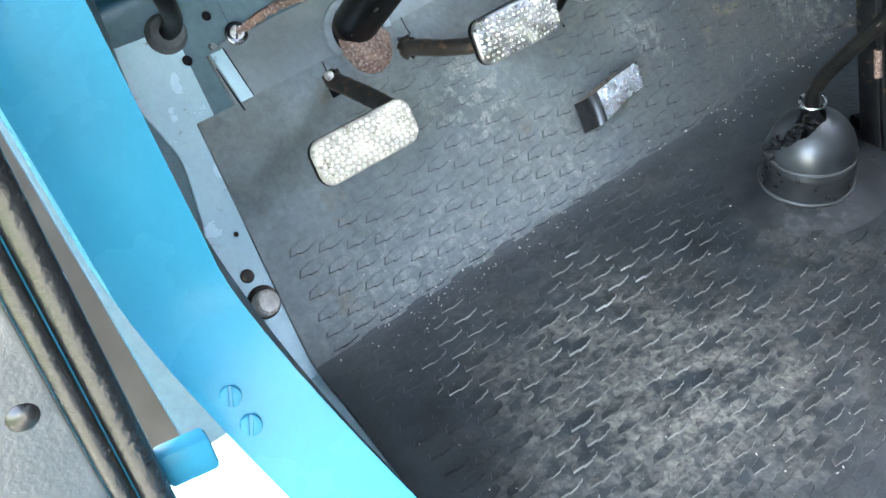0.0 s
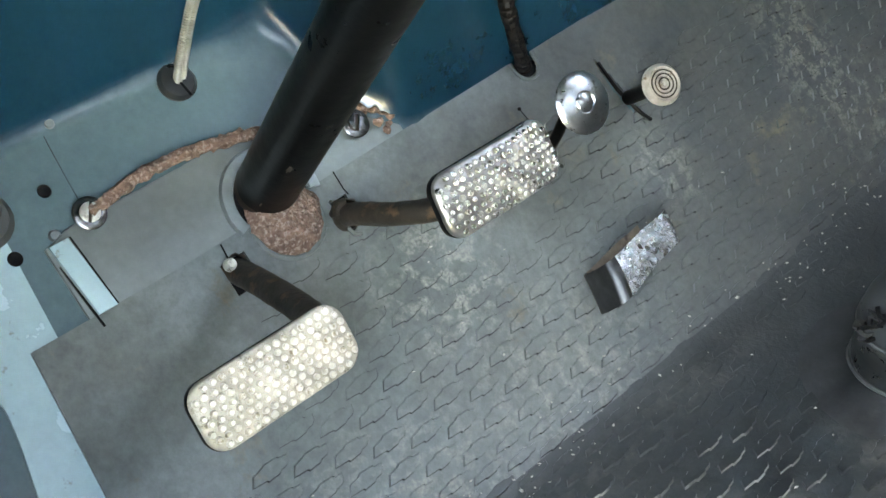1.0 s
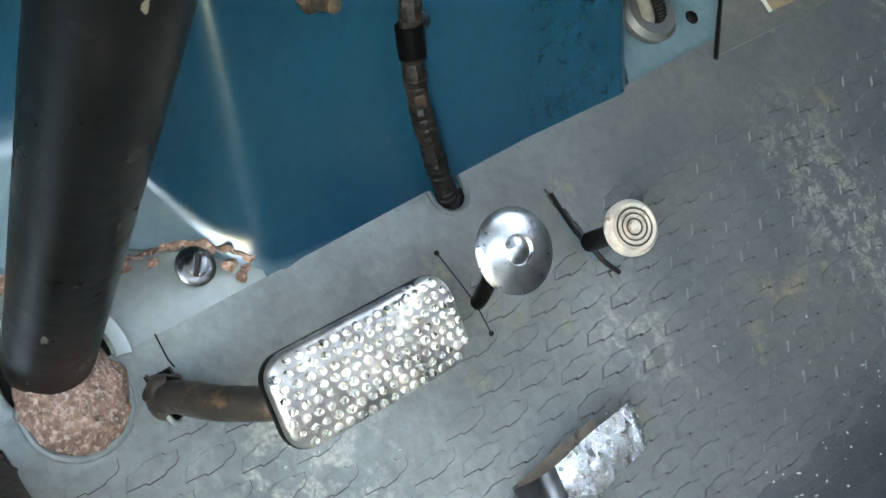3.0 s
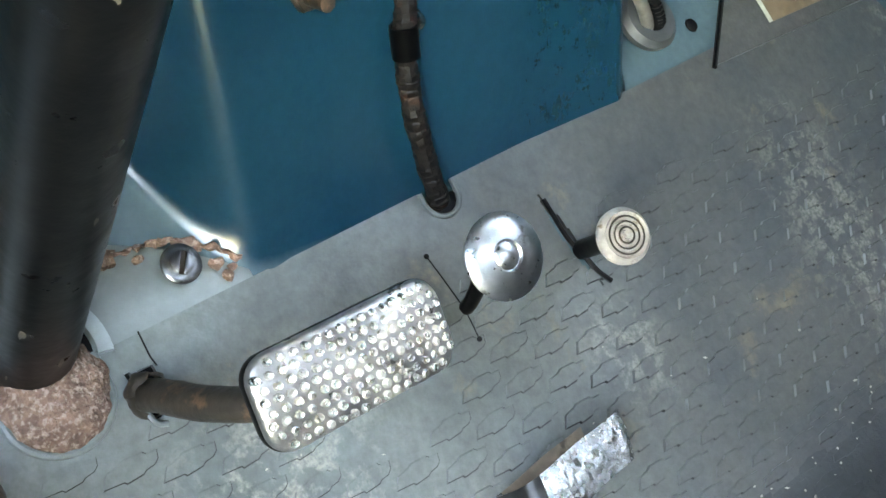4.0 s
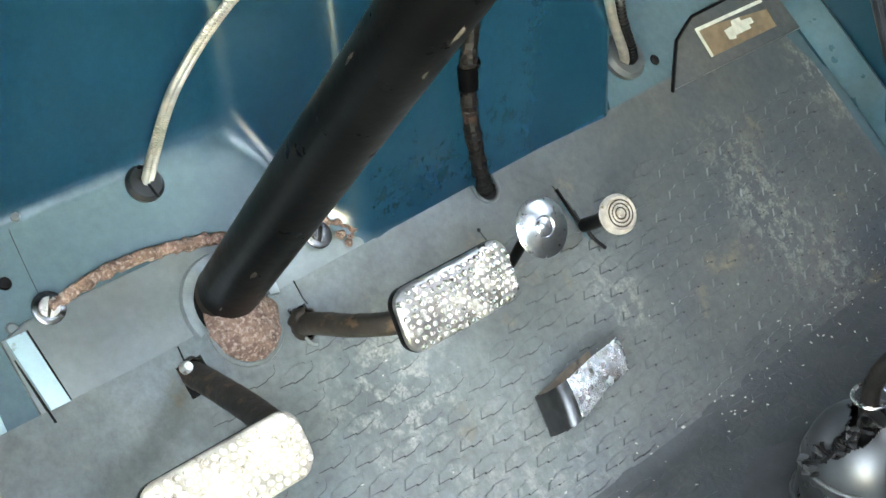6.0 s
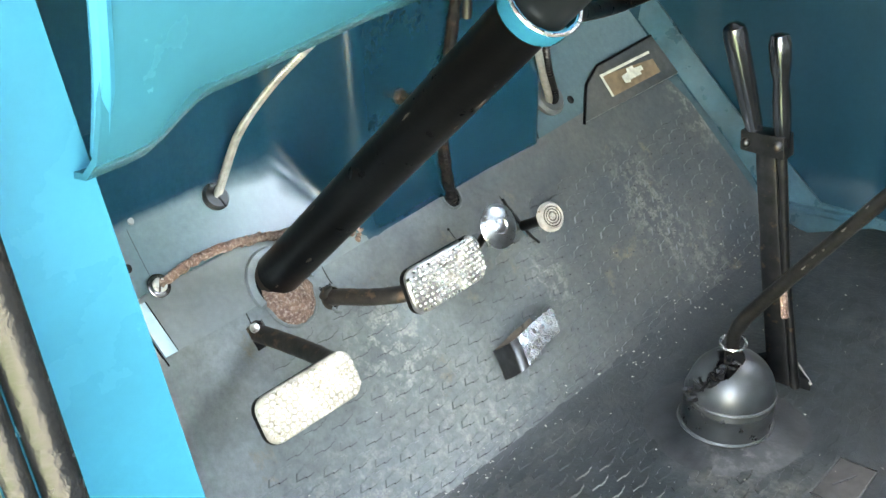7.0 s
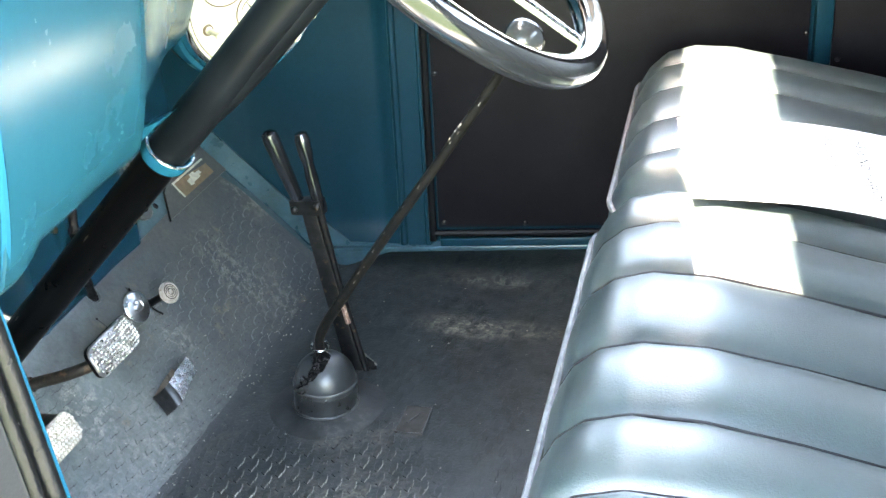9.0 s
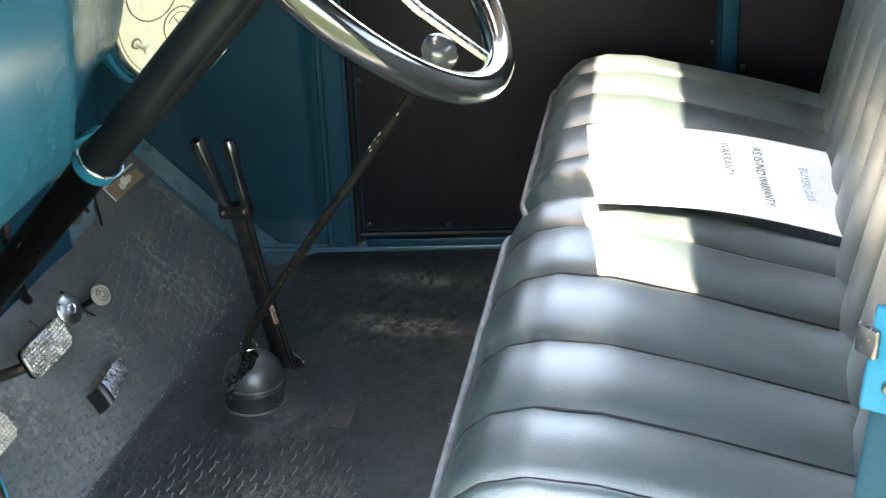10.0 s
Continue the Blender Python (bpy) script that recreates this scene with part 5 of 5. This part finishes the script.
for k in range(24):
    q = k / 23
    across, high = -0.042 + 0.040 * q ** 1.2, 0.048 + 0.052 * q ** 0.85
    c = BC + Vector((0.83, 0.56, 0)) * across + Vector((0.56, -0.83, 0)) * (0.016 + 0.008 * math.sin(q * math.pi)) * (1 - 0.3 * q) + Vector((0.10, -0.12, 1)) * high
    bend = [c + Vector((fray.uniform(-0.007, 0.007), fray.uniform(-0.006, 0.004), fray.uniform(-0.007, 0.007))) for _ in range(4)]
    part("fray", tube(smooth_line(bend, 5), [0.0008 + 0.0030 * math.sin(math.pi * (j + 0.5) / 16) for j in range(16)], 6, shape=[(-1, -0.35), (1, -0.35), (1, 0.35), (-1, 0.35)]), SEAL if k % 3 else BOSS, gear, "crumbled rubber shred")

# ---- hand brake ----
hb = thing("hand_brake", (0.13, 0.665, 0.0), "dark iron hand brake lever with twin grips", "hand brake")
part("shaft", tube([(0.134, 0.668, -0.004), (0.105, 0.667, 0.14), (0.082, 0.665, 0.27)], [0.0125, 0.0115, 0.0105], shape=[(-1, -0.5), (-0.8, -0.6), (0.8, -0.6), (1, -0.5), (1, 0.5), (0.8, 0.6), (-0.8, 0.6), (-1, 0.5)], hint=(0, 1, 0)), IRON, hb)
part("release_rod", tube([(0.152, 0.664, -0.002), (0.122, 0.662, 0.14), (0.100, 0.660, 0.275)], 0.0052, 10), IRON, hb)
G1, G2 = Vector((0.070, 0.664, 0.272)), Vector((0.040, 0.648, 0.384))
part("grip", lathe(G1, G2 - G1, [(0, -0.01), (0.008, -0.01), (0.0095, 0.02), (0.0112, 0.06), (0.0125, 0.112), (0.011, 0.120), (0.006, 0.124), (0, 0.125)], 20), DARK_CHROME, hb, "dark worn chrome grip")
R1, R2 = Vector((0.102, 0.660, 0.270)), Vector((0.083, 0.660, 0.384))
part("release_grip", lathe(R1, R2 - R1, [(0, -0.005), (0.006, -0.004), (0.009, 0.02), (0.0095, 0.05), (0.008, 0.07), (0.0105, 0.085), (0.0115, 0.108), (0.009, 0.117), (0, 0.120)], 20), DARK_CHROME, hb, "dark worn chrome release grip")
part("pivot_plate", hexa([Vector(p) for p in ((0.058, 0.654, 0.258), (0.110, 0.650, 0.262), (0.110, 0.672, 0.262), (0.058, 0.676, 0.258), (0.056, 0.654, 0.280), (0.106, 0.650, 0.286), (0.106, 0.672, 0.286), (0.056, 0.676, 0.280))], 0.002), IRON, hb)
for p in ((0.064, 0.654, 0.268), (0.101, 0.650, 0.276)):
    part("pivot_bolt", lathe(p, (0.25, -0.9, 0.3), [(0, 0.006), (0.003, 0.0058), (0.0050, 0.004), (0.0055, 0.0)], 16), IRON, hb)
part("slot_lip", prism([(0.096, 0.676), (0.150, 0.664), (0.168, 0.666), (0.122, 0.702), (0.112, 0.706)], (0, 0, 0.0015), (1, 0, 0), (0, 1, 0), 0.013, 0.003), SEAL, hb, "raised rubber lip of the slot")
part("lip_edge", tube([(0.1685, 0.665, 0.011), (0.145, 0.684, 0.0145), (0.120, 0.7025, 0.0145)], 0.0016, 6), PATCH, hb, "greyed worn edge")
part("rust_flake", tube([(0.132, 0.656, 0.085), (0.126, 0.656, 0.115)], 0.004, 6), FELT, hb, "patch of bare brown metal")

# ---- pipes, wires and small things on the bulkhead ----
pipe = thing("oil_pipe", toe(0.226, -0.258), "pair of tinned braided conduits through a split grommet", "pipe")
for off in (0.0, 0.0048):
    pl = smooth_line([Vector((x, y + off, z)) for x, y, z in ((-0.282, 0.230, 0.245), (-0.267, 0.231, 0.257), (-0.255, 0.235, 0.286), (-0.250, 0.248, 0.318), (-0.237, 0.256, 0.344), (-0.210, 0.268, 0.382), (-0.17, 0.288, 0.43), (-0.115, 0.308, 0.50), (-0.14, 0.315, 0.61))], 40)
    part("conduit", tube(pl, [0.0019 + 0.0010 * (k % 2) for k in range(len(pl))], 10), BRAID, pipe, "ribbed tinned conduit", 20)
part("grommet", lathe(toe(0.232, -0.262, -0.006), OUT_TOE, [(0.003, 0.0), (0.0130, 0.0), (0.0140, 0.004), (0.0115, 0.007), (0.003, 0.007)], 24), SMOOTH_RUBBER, pipe, "split black rubber grommet")
part("split", prism([(0.2335, -0.0135), (0.2350, -0.0135), (0.2330, -0.002), (0.2318, -0.002)], toe(0, -0.262, 0.0005), ACROSS, UP_TOE, 0.0012), SEAL, pipe, "dark split in the grommet")
pipe2 = thing("black_pipe", toe(0.068, -0.2445), "short black pipe in a thick rubber grommet", "pipe")
part("pipe", tube(smooth_line([toe(0.068, -0.2445, -0.01), toe(0.066, -0.2445, 0.03), Vector((-0.175, 0.035, 0.325)), Vector((-0.195, 0.018, 0.385)), Vector((-0.235, 0.015, 0.425)), Vector((-0.30, 0.015, 0.46))]), 0.0085, 12), SEAL, pipe2)
part("grommet", lathe(toe(0.068, -0.2445, -0.006), OUT_TOE, [(0.007, 0.0), (0.019, 0.0), (0.020, 0.005), (0.016, 0.010), (0.008, 0.010)], 24), GROMMET, pipe2)
loom = thing("wiring_loom", (-0.19, 0.48, 0.25), "black taped wiring loom clipped to the bulkhead", "wiring")
ll = smooth_line([toe(0.492, -0.192, -0.012), (-0.188, 0.489, 0.186), (-0.186, 0.481, 0.213), (-0.186, 0.474, 0.249), (-0.187, 0.473, 0.282), (-0.190, 0.480, 0.318), (-0.195, 0.497, 0.37), (-0.195, 0.51, 0.44), (-0.19, 0.53, 0.56)], 36)
part("sheath", rough(tube(ll, [0.0060 + 0.0004 * ((k % 5) / 4) + 0.0004 * math.sin(k * 0.21) for k in range(len(ll))], 12), 0.0009, 260, 2), LOOM, loom, smooth=25)
part("clip", lathe((-0.1865, 0.473, 0.277), (0.0, -0.05, 1), [(0.0066, 0), (0.0078, 0.0), (0.0078, 0.018), (0.0066, 0.018)], 20), BLACK, loom, "black steel clip")
part("clip_tab", prism(rounded(0.016, 0.012, 0.003), (-0.1995, 0.486, 0.290), (0, 1, 0), (0, 0, 1), 0.002), BLACK, loom)
part("clip_screw", lathe((-0.198, 0.489, 0.290), (1, 0, 0.05), [(0, 0.006), (0.0035, 0.0055), (0.0055, 0.003), (0.006, 0)], 16), CHROME, loom)
nut = thing("bulkhead_bolt", (-0.199, 0.421, 0.322), "rusty hexagon nut on a threaded stud through the bulkhead", "bolt")
part("nut", lathe((-0.202, 0.421, 0.322), (1, 0, 0), [(0, 0), (0.0085, 0), (0.0085, 0.006), (0.0075, 0.0075), (0, 0.0075)], 6), RUSTY, nut, smooth=20)
part("stud", lathe((-0.195, 0.421, 0.322), (1, 0, 0), [(0.0042 + 0.0004 * (k % 2), 0.0012 * k) for k in range(14)] + [(0, 0.016)], 12), RUSTY, nut)
speedo = thing("speedometer_cable", toe(0.70, -0.222), "sheathed speedometer cable with a spring in a grey grommet", "cable")
sp = smooth_line([toe(0.700, -0.222, -0.02), toe(0.698, -0.220, 0.01), Vector((-0.195, 0.655, 0.285)), Vector((-0.19, 0.64, 0.34)), Vector((-0.13, 0.60, 0.45)), Vector((0.0, 0.5, 0.60))], 10)
part("cable", tube(sp, 0.0045, 10), BRAID, speedo)
sp2 = [p + Vector((0.002, 0.010, 0)) for p in smooth_line([toe(0.700, -0.222, -0.02), toe(0.698, -0.220, 0.01), Vector((-0.195, 0.655, 0.285)), Vector((-0.19, 0.64, 0.34))], 30)]
part("spring", tube(sp2, [0.0036 + 0.0011 * (k % 2) for k in range(len(sp2))], 8), IRON, speedo)
part("grommet", lathe(toe(0.703, -0.223, 0.004), OUT_TOE, [(0.010, 0.0), (0.0215, 0.0), (0.0225, 0.005), (0.019, 0.009), (0.011, 0.009)], 28), GROMMET, speedo)
hose = thing("cable_loom", (-0.1, 0.7, 0.38), "black cable bundle sagging under the dashboard", "wiring")
part("cable", tube(smooth_line([(0.03, 0.38, 0.47), (-0.01, 0.46, 0.44), (-0.045, 0.57, 0.412), (-0.025, 0.605, 0.425), (0.03, 0.565, 0.472), (0.08, 0.52, 0.53), (0.12, 0.48, 0.60)]), 0.0085, 12), BLACK, hose)

# ---- right end of the toe board: cover flap with its label ----
flap2 = thing("rubber_flap", toe(0.87, -0.215), "grey rubber flap at the mat's upper corner with a faded label", "mat flap")
part("flap", prism([(0.745, 0.0), (0.985, 0.0), (1.015, 0.012), (0.975, 0.020), (0.958, 0.060), (0.82, 0.055), (0.785, 0.040)], toe(0, -0.192, -0.002), ACROSS, UP_TOE, 0.004, 0.001), RUBBER, flap2)
# Black tube draws the shadow along the flap's outer edge.
part("flap_edge", tube([toe(0, -0.192, 0.001) + ACROSS * a + UP_TOE * b for a, b in ((0.743, -0.001), (0.784, 0.0405), (0.820, 0.0555), (0.958, 0.0605))], 0.0018, 6), SEAL, flap2, "black line put in for the flap's edge shadow")
part("bare_corner", tube([toe(0.968, -0.2285, 0.003), toe(0.986, -0.2045, 0.003)], 0.0022, 6), LABEL_PALE, flap2, "bare whitish folded corner")
part("label", prism([(0.817, 0.0), (0.925, 0.0), (0.925, 0.020), (0.817, 0.030)], toe(0, -0.200, 0.0024), ACROSS, UP_TOE, 0.0006), LABEL_BROWN, flap2, "faded brown label")
part("label_edge", join(prism([(0.815, 0.028), (0.925, 0.028), (0.925, 0.0315), (0.815, 0.0315)], toe(0, -0.200, 0.003), ACROSS, UP_TOE, 0.0004),
                        prism([(0.813, 0.0), (0.817, 0.0), (0.817, 0.0315), (0.813, 0.0315)], toe(0, -0.200, 0.003), ACROSS, UP_TOE, 0.0004)), LABEL_PALE, flap2, "pale printed border")
part("label_print", prism([(0.850, 0.008), (0.860, 0.006), (0.862, 0.009), (0.888, 0.009), (0.888, 0.013), (0.896, 0.013), (0.896, 0.019), (0.880, 0.020), (0.880, 0.024), (0.866, 0.024), (0.864, 0.019), (0.850, 0.018)], toe(0, -0.200, 0.003), ACROSS, UP_TOE, 0.0004), LABEL_PALE, flap2, "pale worn print")
pad2 = thing("embossed_patch", (0.262, 0.548, 0.0), "small embossed maker's patch moulded in the floor mat", "mat patch")
quad = [(0.244, 0.578), (0.246, 0.509), (0.286, 0.512), (0.282, 0.581)]
part("patch", from_arrays([(x, y, 0.0022) for x, y in quad] + [(x, y, 0.0) for x, y in quad], [(0, 1, 2, 3), (4, 7, 6, 5), (0, 4, 5, 1), (1, 5, 6, 2), (2, 6, 7, 3), (3, 7, 4, 0)]), BROWN_PATCH, pad2)
part("border", tube([Vector((x, y, 0.0024)) for x, y in quad], 0.0013, 6, closed=True), GROMMET, pad2)
for a in (0.3, 0.5, 0.7):
    part("raised_bar", tube([(0.251 + 0.02 * a, 0.53 + 0.04 * a - 0.008, 0.0026), (0.256 + 0.018 * a, 0.53 + 0.04 * a + 0.004, 0.0026)], 0.0010, 6), GROMMET, pad2)

# ---- instrument panel ----
IC, IN = Vector((0.1235, 0.4600, 0.6420)), Vector((0.848, -0.515, -0.12)).normalized()
inst = thing("instrument_panel", IC, "round cream-faced instrument cluster in a blue housing", "instruments")
iu, iv, _ = frame_of(IN)


def on_dial(a, b, d=0.0):
    return IC + iu * a + iv * b + IN * d


part("housing", lathe(IC, IN, [(0.0, -0.06), (0.103, -0.06), (0.110, -0.045), (0.1125, -0.012), (0.110, -0.006), (0.105, -0.004), (0.1030, -0.008), (0.1015, -0.004), (0.1005, 0.001), (0.096, 0.002), (0.0, 0.001)], 64), PAINT, inst)
part("bezel", lathe(IC, IN, [(0.1005, 0.000), (0.1000, 0.004), (0.0975, 0.0065), (0.0945, 0.005), (0.094, 0.001)], 64), CHROME, inst, "chrome bezel")
part("dial", lathe(IC, IN, [(0.0, 0.0035), (0.088, 0.0035), (0.0895, 0.0045), (0.0915, 0.0035), (0.0945, 0.0030), (0.0945, 0.0)], 64), CREAM, inst, "cream dial plate")
part("rim_line", tube([on_dial(0.0902 * math.cos(q), 0.0902 * math.sin(q), 0.0042) for q in steps(0, 2 * math.pi, 56)[:-1]], 0.0007, 6, closed=True), LABEL_BROWN, inst, "thin brown line round the dial")
for a, b, r, h in ((-0.066, -0.030, 0.0060, 0.026), (0.012, -0.066, 0.0060, 0.026), (0.046, -0.058, 0.0085, 0.020), (0.068, -0.034, 0.0060, 0.026)):
    knob = part("knob", lathe(on_dial(a, b, 0.003), IN, [(0.0, 0.0), (0.0048, 0.0), (0.0044, 0.003), (0.0030, 0.004), (0.0028, h - 0.004), (r * 0.8, h - 0.003), (r, h), (r * 0.95, h + 0.002), (r * 0.5, h + 0.003), (0, h + 0.0032)], 20), CREAM, inst, "cream pull knob")
    part("collar", lathe(on_dial(a, b, 0.0034), IN, [(0.0050, 0.0), (0.0072, 0.0), (0.0068, 0.0018), (0.0050, 0.0022)], 20), LABEL_BROWN, knob, "brown collar")
for a, b, r in ((-0.040, 0.030, 0.036), (0.040, 0.034, 0.034), (0.0, -0.022, 0.025)):
    gauge = part("gauge_ring", tube([on_dial(a + r * math.cos(q), b + r * math.sin(q), 0.0042) for q in steps(0, 2 * math.pi, 40)[:-1]], 0.0009, 6, closed=True), LABEL_BROWN, inst, "fine brown gauge ring")
    part("inner_ring", tube([on_dial(a + 0.72 * r * math.cos(q), b + 0.72 * r * math.sin(q), 0.0040) for q in steps(0.3, 2.8, 20)], 0.0006, 6), LABEL_BROWN, gauge, "brown scale arc")
    part("needle", prism([(-0.0012, -0.004), (0.0012, -0.004), (0.0004, r * 0.7), (-0.0004, r * 0.7)], on_dial(a, b, 0.0046), iu * 0.8 + iv * 0.6, iv * 0.8 - iu * 0.6, 0.0006), INK, gauge, "thin black needle")

# ---- seats ----


def cushion(name, y0, y1, seams, skew, label, xf):
    """A seat cushion: one mesh a pleat, piping round the front edge, a base under it."""
    t = thing(name, (xf + 0.2, (y0 + y1) / 2, 0.0), label, "seat", "front seats")
    edges = [y0, *seams, y1]
    x1 = 1.0

    def front(y):
        f = min(y - y0, y1 - y)
        r = 0.06
        return xf - 0.06 * (y - 0.3) + (r - math.sqrt(max(0, r * r - max(0, r - f) ** 2))) * 0.9

    def crown(q, y):
        """Profile from under the nose to the back: q 0 to 1 gives distance back from the front and height."""
        prof = [(0.022, 0.24), (0.006, 0.30), (0.0, 0.345), (0.003, 0.368), (0.016, 0.392), (0.04, 0.412), (0.08, 0.424), (0.14, 0.424), (0.22, 0.412), (0.32, 0.393), (0.44, 0.370)]
        k = min(int(q * 10), 9)
        f = q * 10 - k
        a, b = prof[k], prof[k + 1]
        return a[0] + (b[0] - a[0]) * f, a[1] + (b[1] - a[1]) * f

    for a, b in zip(edges, edges[1:]):
        def top(u, q, a=a, b=b):
            y = a + (b - a) * u
            dx, z = crown(q, y)
            side = min(y - y0, y1 - y)
            puff = 0.014 * (max(0, 4 * u * (1 - u)) ** 0.55) - 0.004
            amt = ease(0.25, 0.5, q)
            drop = 0.030 * (1 - ease(0, 0.045, side))
            wr = 0.0022 * noise.noise(Vector((y * 18, q * 9, 3))) * amt
            return Vector((front(y) + dx - puff * 0.5 * (1 - amt), y, z + (puff * amt) + wr - drop * amt))
        part("pleat", sheet(lambda q, u: top(u, q), steps(0, 1, 40), steps(0, 1, 12), 0.004), VINYL, t, "padded black leather pleat", 80)
    py = steps(y0 + 0.002, y1 - 0.002, 60)
    part("piping", tube(smooth_line([Vector((front(y) - 0.003, y, 0.366 - 0.012 * (1 - ease(0, 0.04, min(y - y0, y1 - y))))) for y in py], 2), 0.0045, 8), PIPING, t, "worn grey piping")
    for s_ in seams:
        part("seam", tube(smooth_line([Vector((front(s_) + crown(q, s_)[0], s_, crown(q, s_)[1] - 0.0020)) for q in steps(0.3, 1, 14)], 2), 0.0015, 6), PANEL, t, "dark stitched seam")
    part("side", sheet(lambda q, k: Vector((front(y0 + 0.03) + crown(q, y0)[0], y0 + 0.004 * (1 - k), (crown(q, y0)[1] - 0.034) * (1 - k) + 0.10 * k)), steps(0.25, 1, 16), [0, 0.5, 1], 0.004), VINYL, t)
    part("base", box(xf + 0.03, y0 + 0.01, 0.002, x1, y1 - 0.01, 0.33, 0.01), PANEL, t, "black seat box")
    return t


cushion("driver_seat", -0.165, 0.478, (-0.125, -0.017, 0.106, 0.250, 0.372), 0, "black pleated leather driver's seat cushion with piping", 0.552)
cushion("passenger_seat", 0.488, 1.030, (0.592, 0.712, 0.839, 0.945), 0, "black pleated leather passenger seat cushion with piping", 0.560)
back = thing("seat_back", (1.0, 0.42, 0.36), "upright black leather seat back across the cab", "seat back")
bl = steps(-0.165, 1.06, 10)
for a, b in zip(bl, bl[1:]):
    part("pleat", sheet(lambda z, u, a=a, b=b: Vector((0.955 + 0.20 * (z - 0.36) - 0.022 * max(0, 4 * u * (1 - u)) ** 0.5 - 0.01 * math.sin((z - 0.36) * 5), a + (b - a) * u, z)), steps(0.33, 0.90, 16), steps(0, 1, 10)[::-1], 0.004), VINYL, back,
         "padded black leather pleat", 80)
part("back_board", hexa([(0.975, -0.16, 0.33), (1.05, -0.16, 0.33), (1.05, 1.06, 0.33), (0.975, 1.06, 0.33), (1.08, -0.16, 0.9), (1.16, -0.16, 0.9), (1.16, 1.06, 0.9), (1.08, 1.06, 0.9)], 0.01), PANEL, back)

# ---- paper on the seats ----
sheet_paper = thing("paper_sign", (0.78, 0.51, 0.44), "white printed paper sheet lying across both seats", "paper")


def on_paper(a, b, d=0.0):
    """a: metres back from the front edge, b: metres from the edge on the driver's side."""
    u, v = a / 0.305, b / 0.245
    near = Vector((0.655, 0.398, 0.442)).lerp(Vector((0.954, 0.460, 0.388)), u)
    far = Vector((0.612, 0.649, 0.442)).lerp(Vector((0.930, 0.695, 0.402)), u)
    q = near.lerp(far, v)
    return q + Vector((0, 0, 0.012 * math.sin(u * math.pi) + 0.005 * math.sin(v * 9) * u + d))


part("paper", sheet(on_paper, steps(0, 0.305, 24), steps(0, 0.245, 20), 0.0004), PAPER, sheet_paper)


def print_line(text, a, b0, b1, mat, label):
    """Words printed across the sheet, bent to lie on it."""
    cu = bpy.data.curves.new("words", "FONT")
    cu.body, cu.size, cu.resolution_u = text, 1.0, 2
    ob = bpy.data.objects.new("words", cu)
    scene.collection.objects.link(ob)
    dg = bpy.context.evaluated_depsgraph_get()
    me = bpy.data.meshes.new_from_object(ob.evaluated_get(dg))
    bm = bmesh.new()
    bm.from_mesh(me)
    bpy.data.objects.remove(ob)
    bpy.data.meshes.remove(me)
    w = max(v.co.x for v in bm.verts)
    k = (b1 - b0) / w
    for v in bm.verts:
        v.co = on_paper(a + v.co.y * k, b1 - v.co.x * k, 0.0008)
    part("lettering", bm, mat, sheet_paper, label, smooth=0)


print_line("BUYERS GUIDE", 0.262, 0.075, 0.175, BLUE_INK, "pale blue printed heading")
print_line("AS IS-NO WARRANTY", 0.205, 0.030, 0.205, INK, "bold black printed line")
print_line("WARRANTY", 0.165, 0.115, 0.205, INK, "grey printed line")

# ---- grit ----
rng = random.Random(11)
gv, gf = [], []
for k in range(420):
    if k < 200:
        y, s = rng.uniform(0.05, 1.0), rng.gauss(0.0, 0.018)
    else:
        y, s = rng.uniform(0.0, 1.0), rng.uniform(-0.2, 0.55)
    if rng.random() < 0.35:
        y = 0.12 + 0.25 * rng.random()
    x, _ = fold(s)
    if not (mat_y0(x) + 0.01 < y < mat_right(x) - 0.01) or hole_at(y, x):
        continue
    c = mat_point(y, s, 0.0012)
    r = rng.uniform(0.0005, 0.0014) * (1.7 if rng.random() < 0.015 else 0.8)
    d = Vector((rng.uniform(-1, 1), rng.uniform(-1, 1), 0)).normalized()
    e = Vector((-d.y, d.x, 0))
    ln = rng.uniform(1, 2.4)
    i0 = len(gv)
    gv += [c + d * r * ln, c + e * r, c - d * r * ln, c - e * r, c + Vector((0, 0, r)), c - Vector((0, 0, r))]
    gf += [(i0 + a, i0 + b, i0 + f) for a, b, f in ((0, 1, 4), (1, 2, 4), (2, 3, 4), (3, 0, 4), (1, 0, 5), (2, 1, 5), (3, 2, 5), (0, 3, 5))]
grit = link("grit", from_arrays(gv, gf), DUST, 0)
tagged(grit, "pale grit and crumbs scattered on the rubber mat", "grit", kind="stuff")
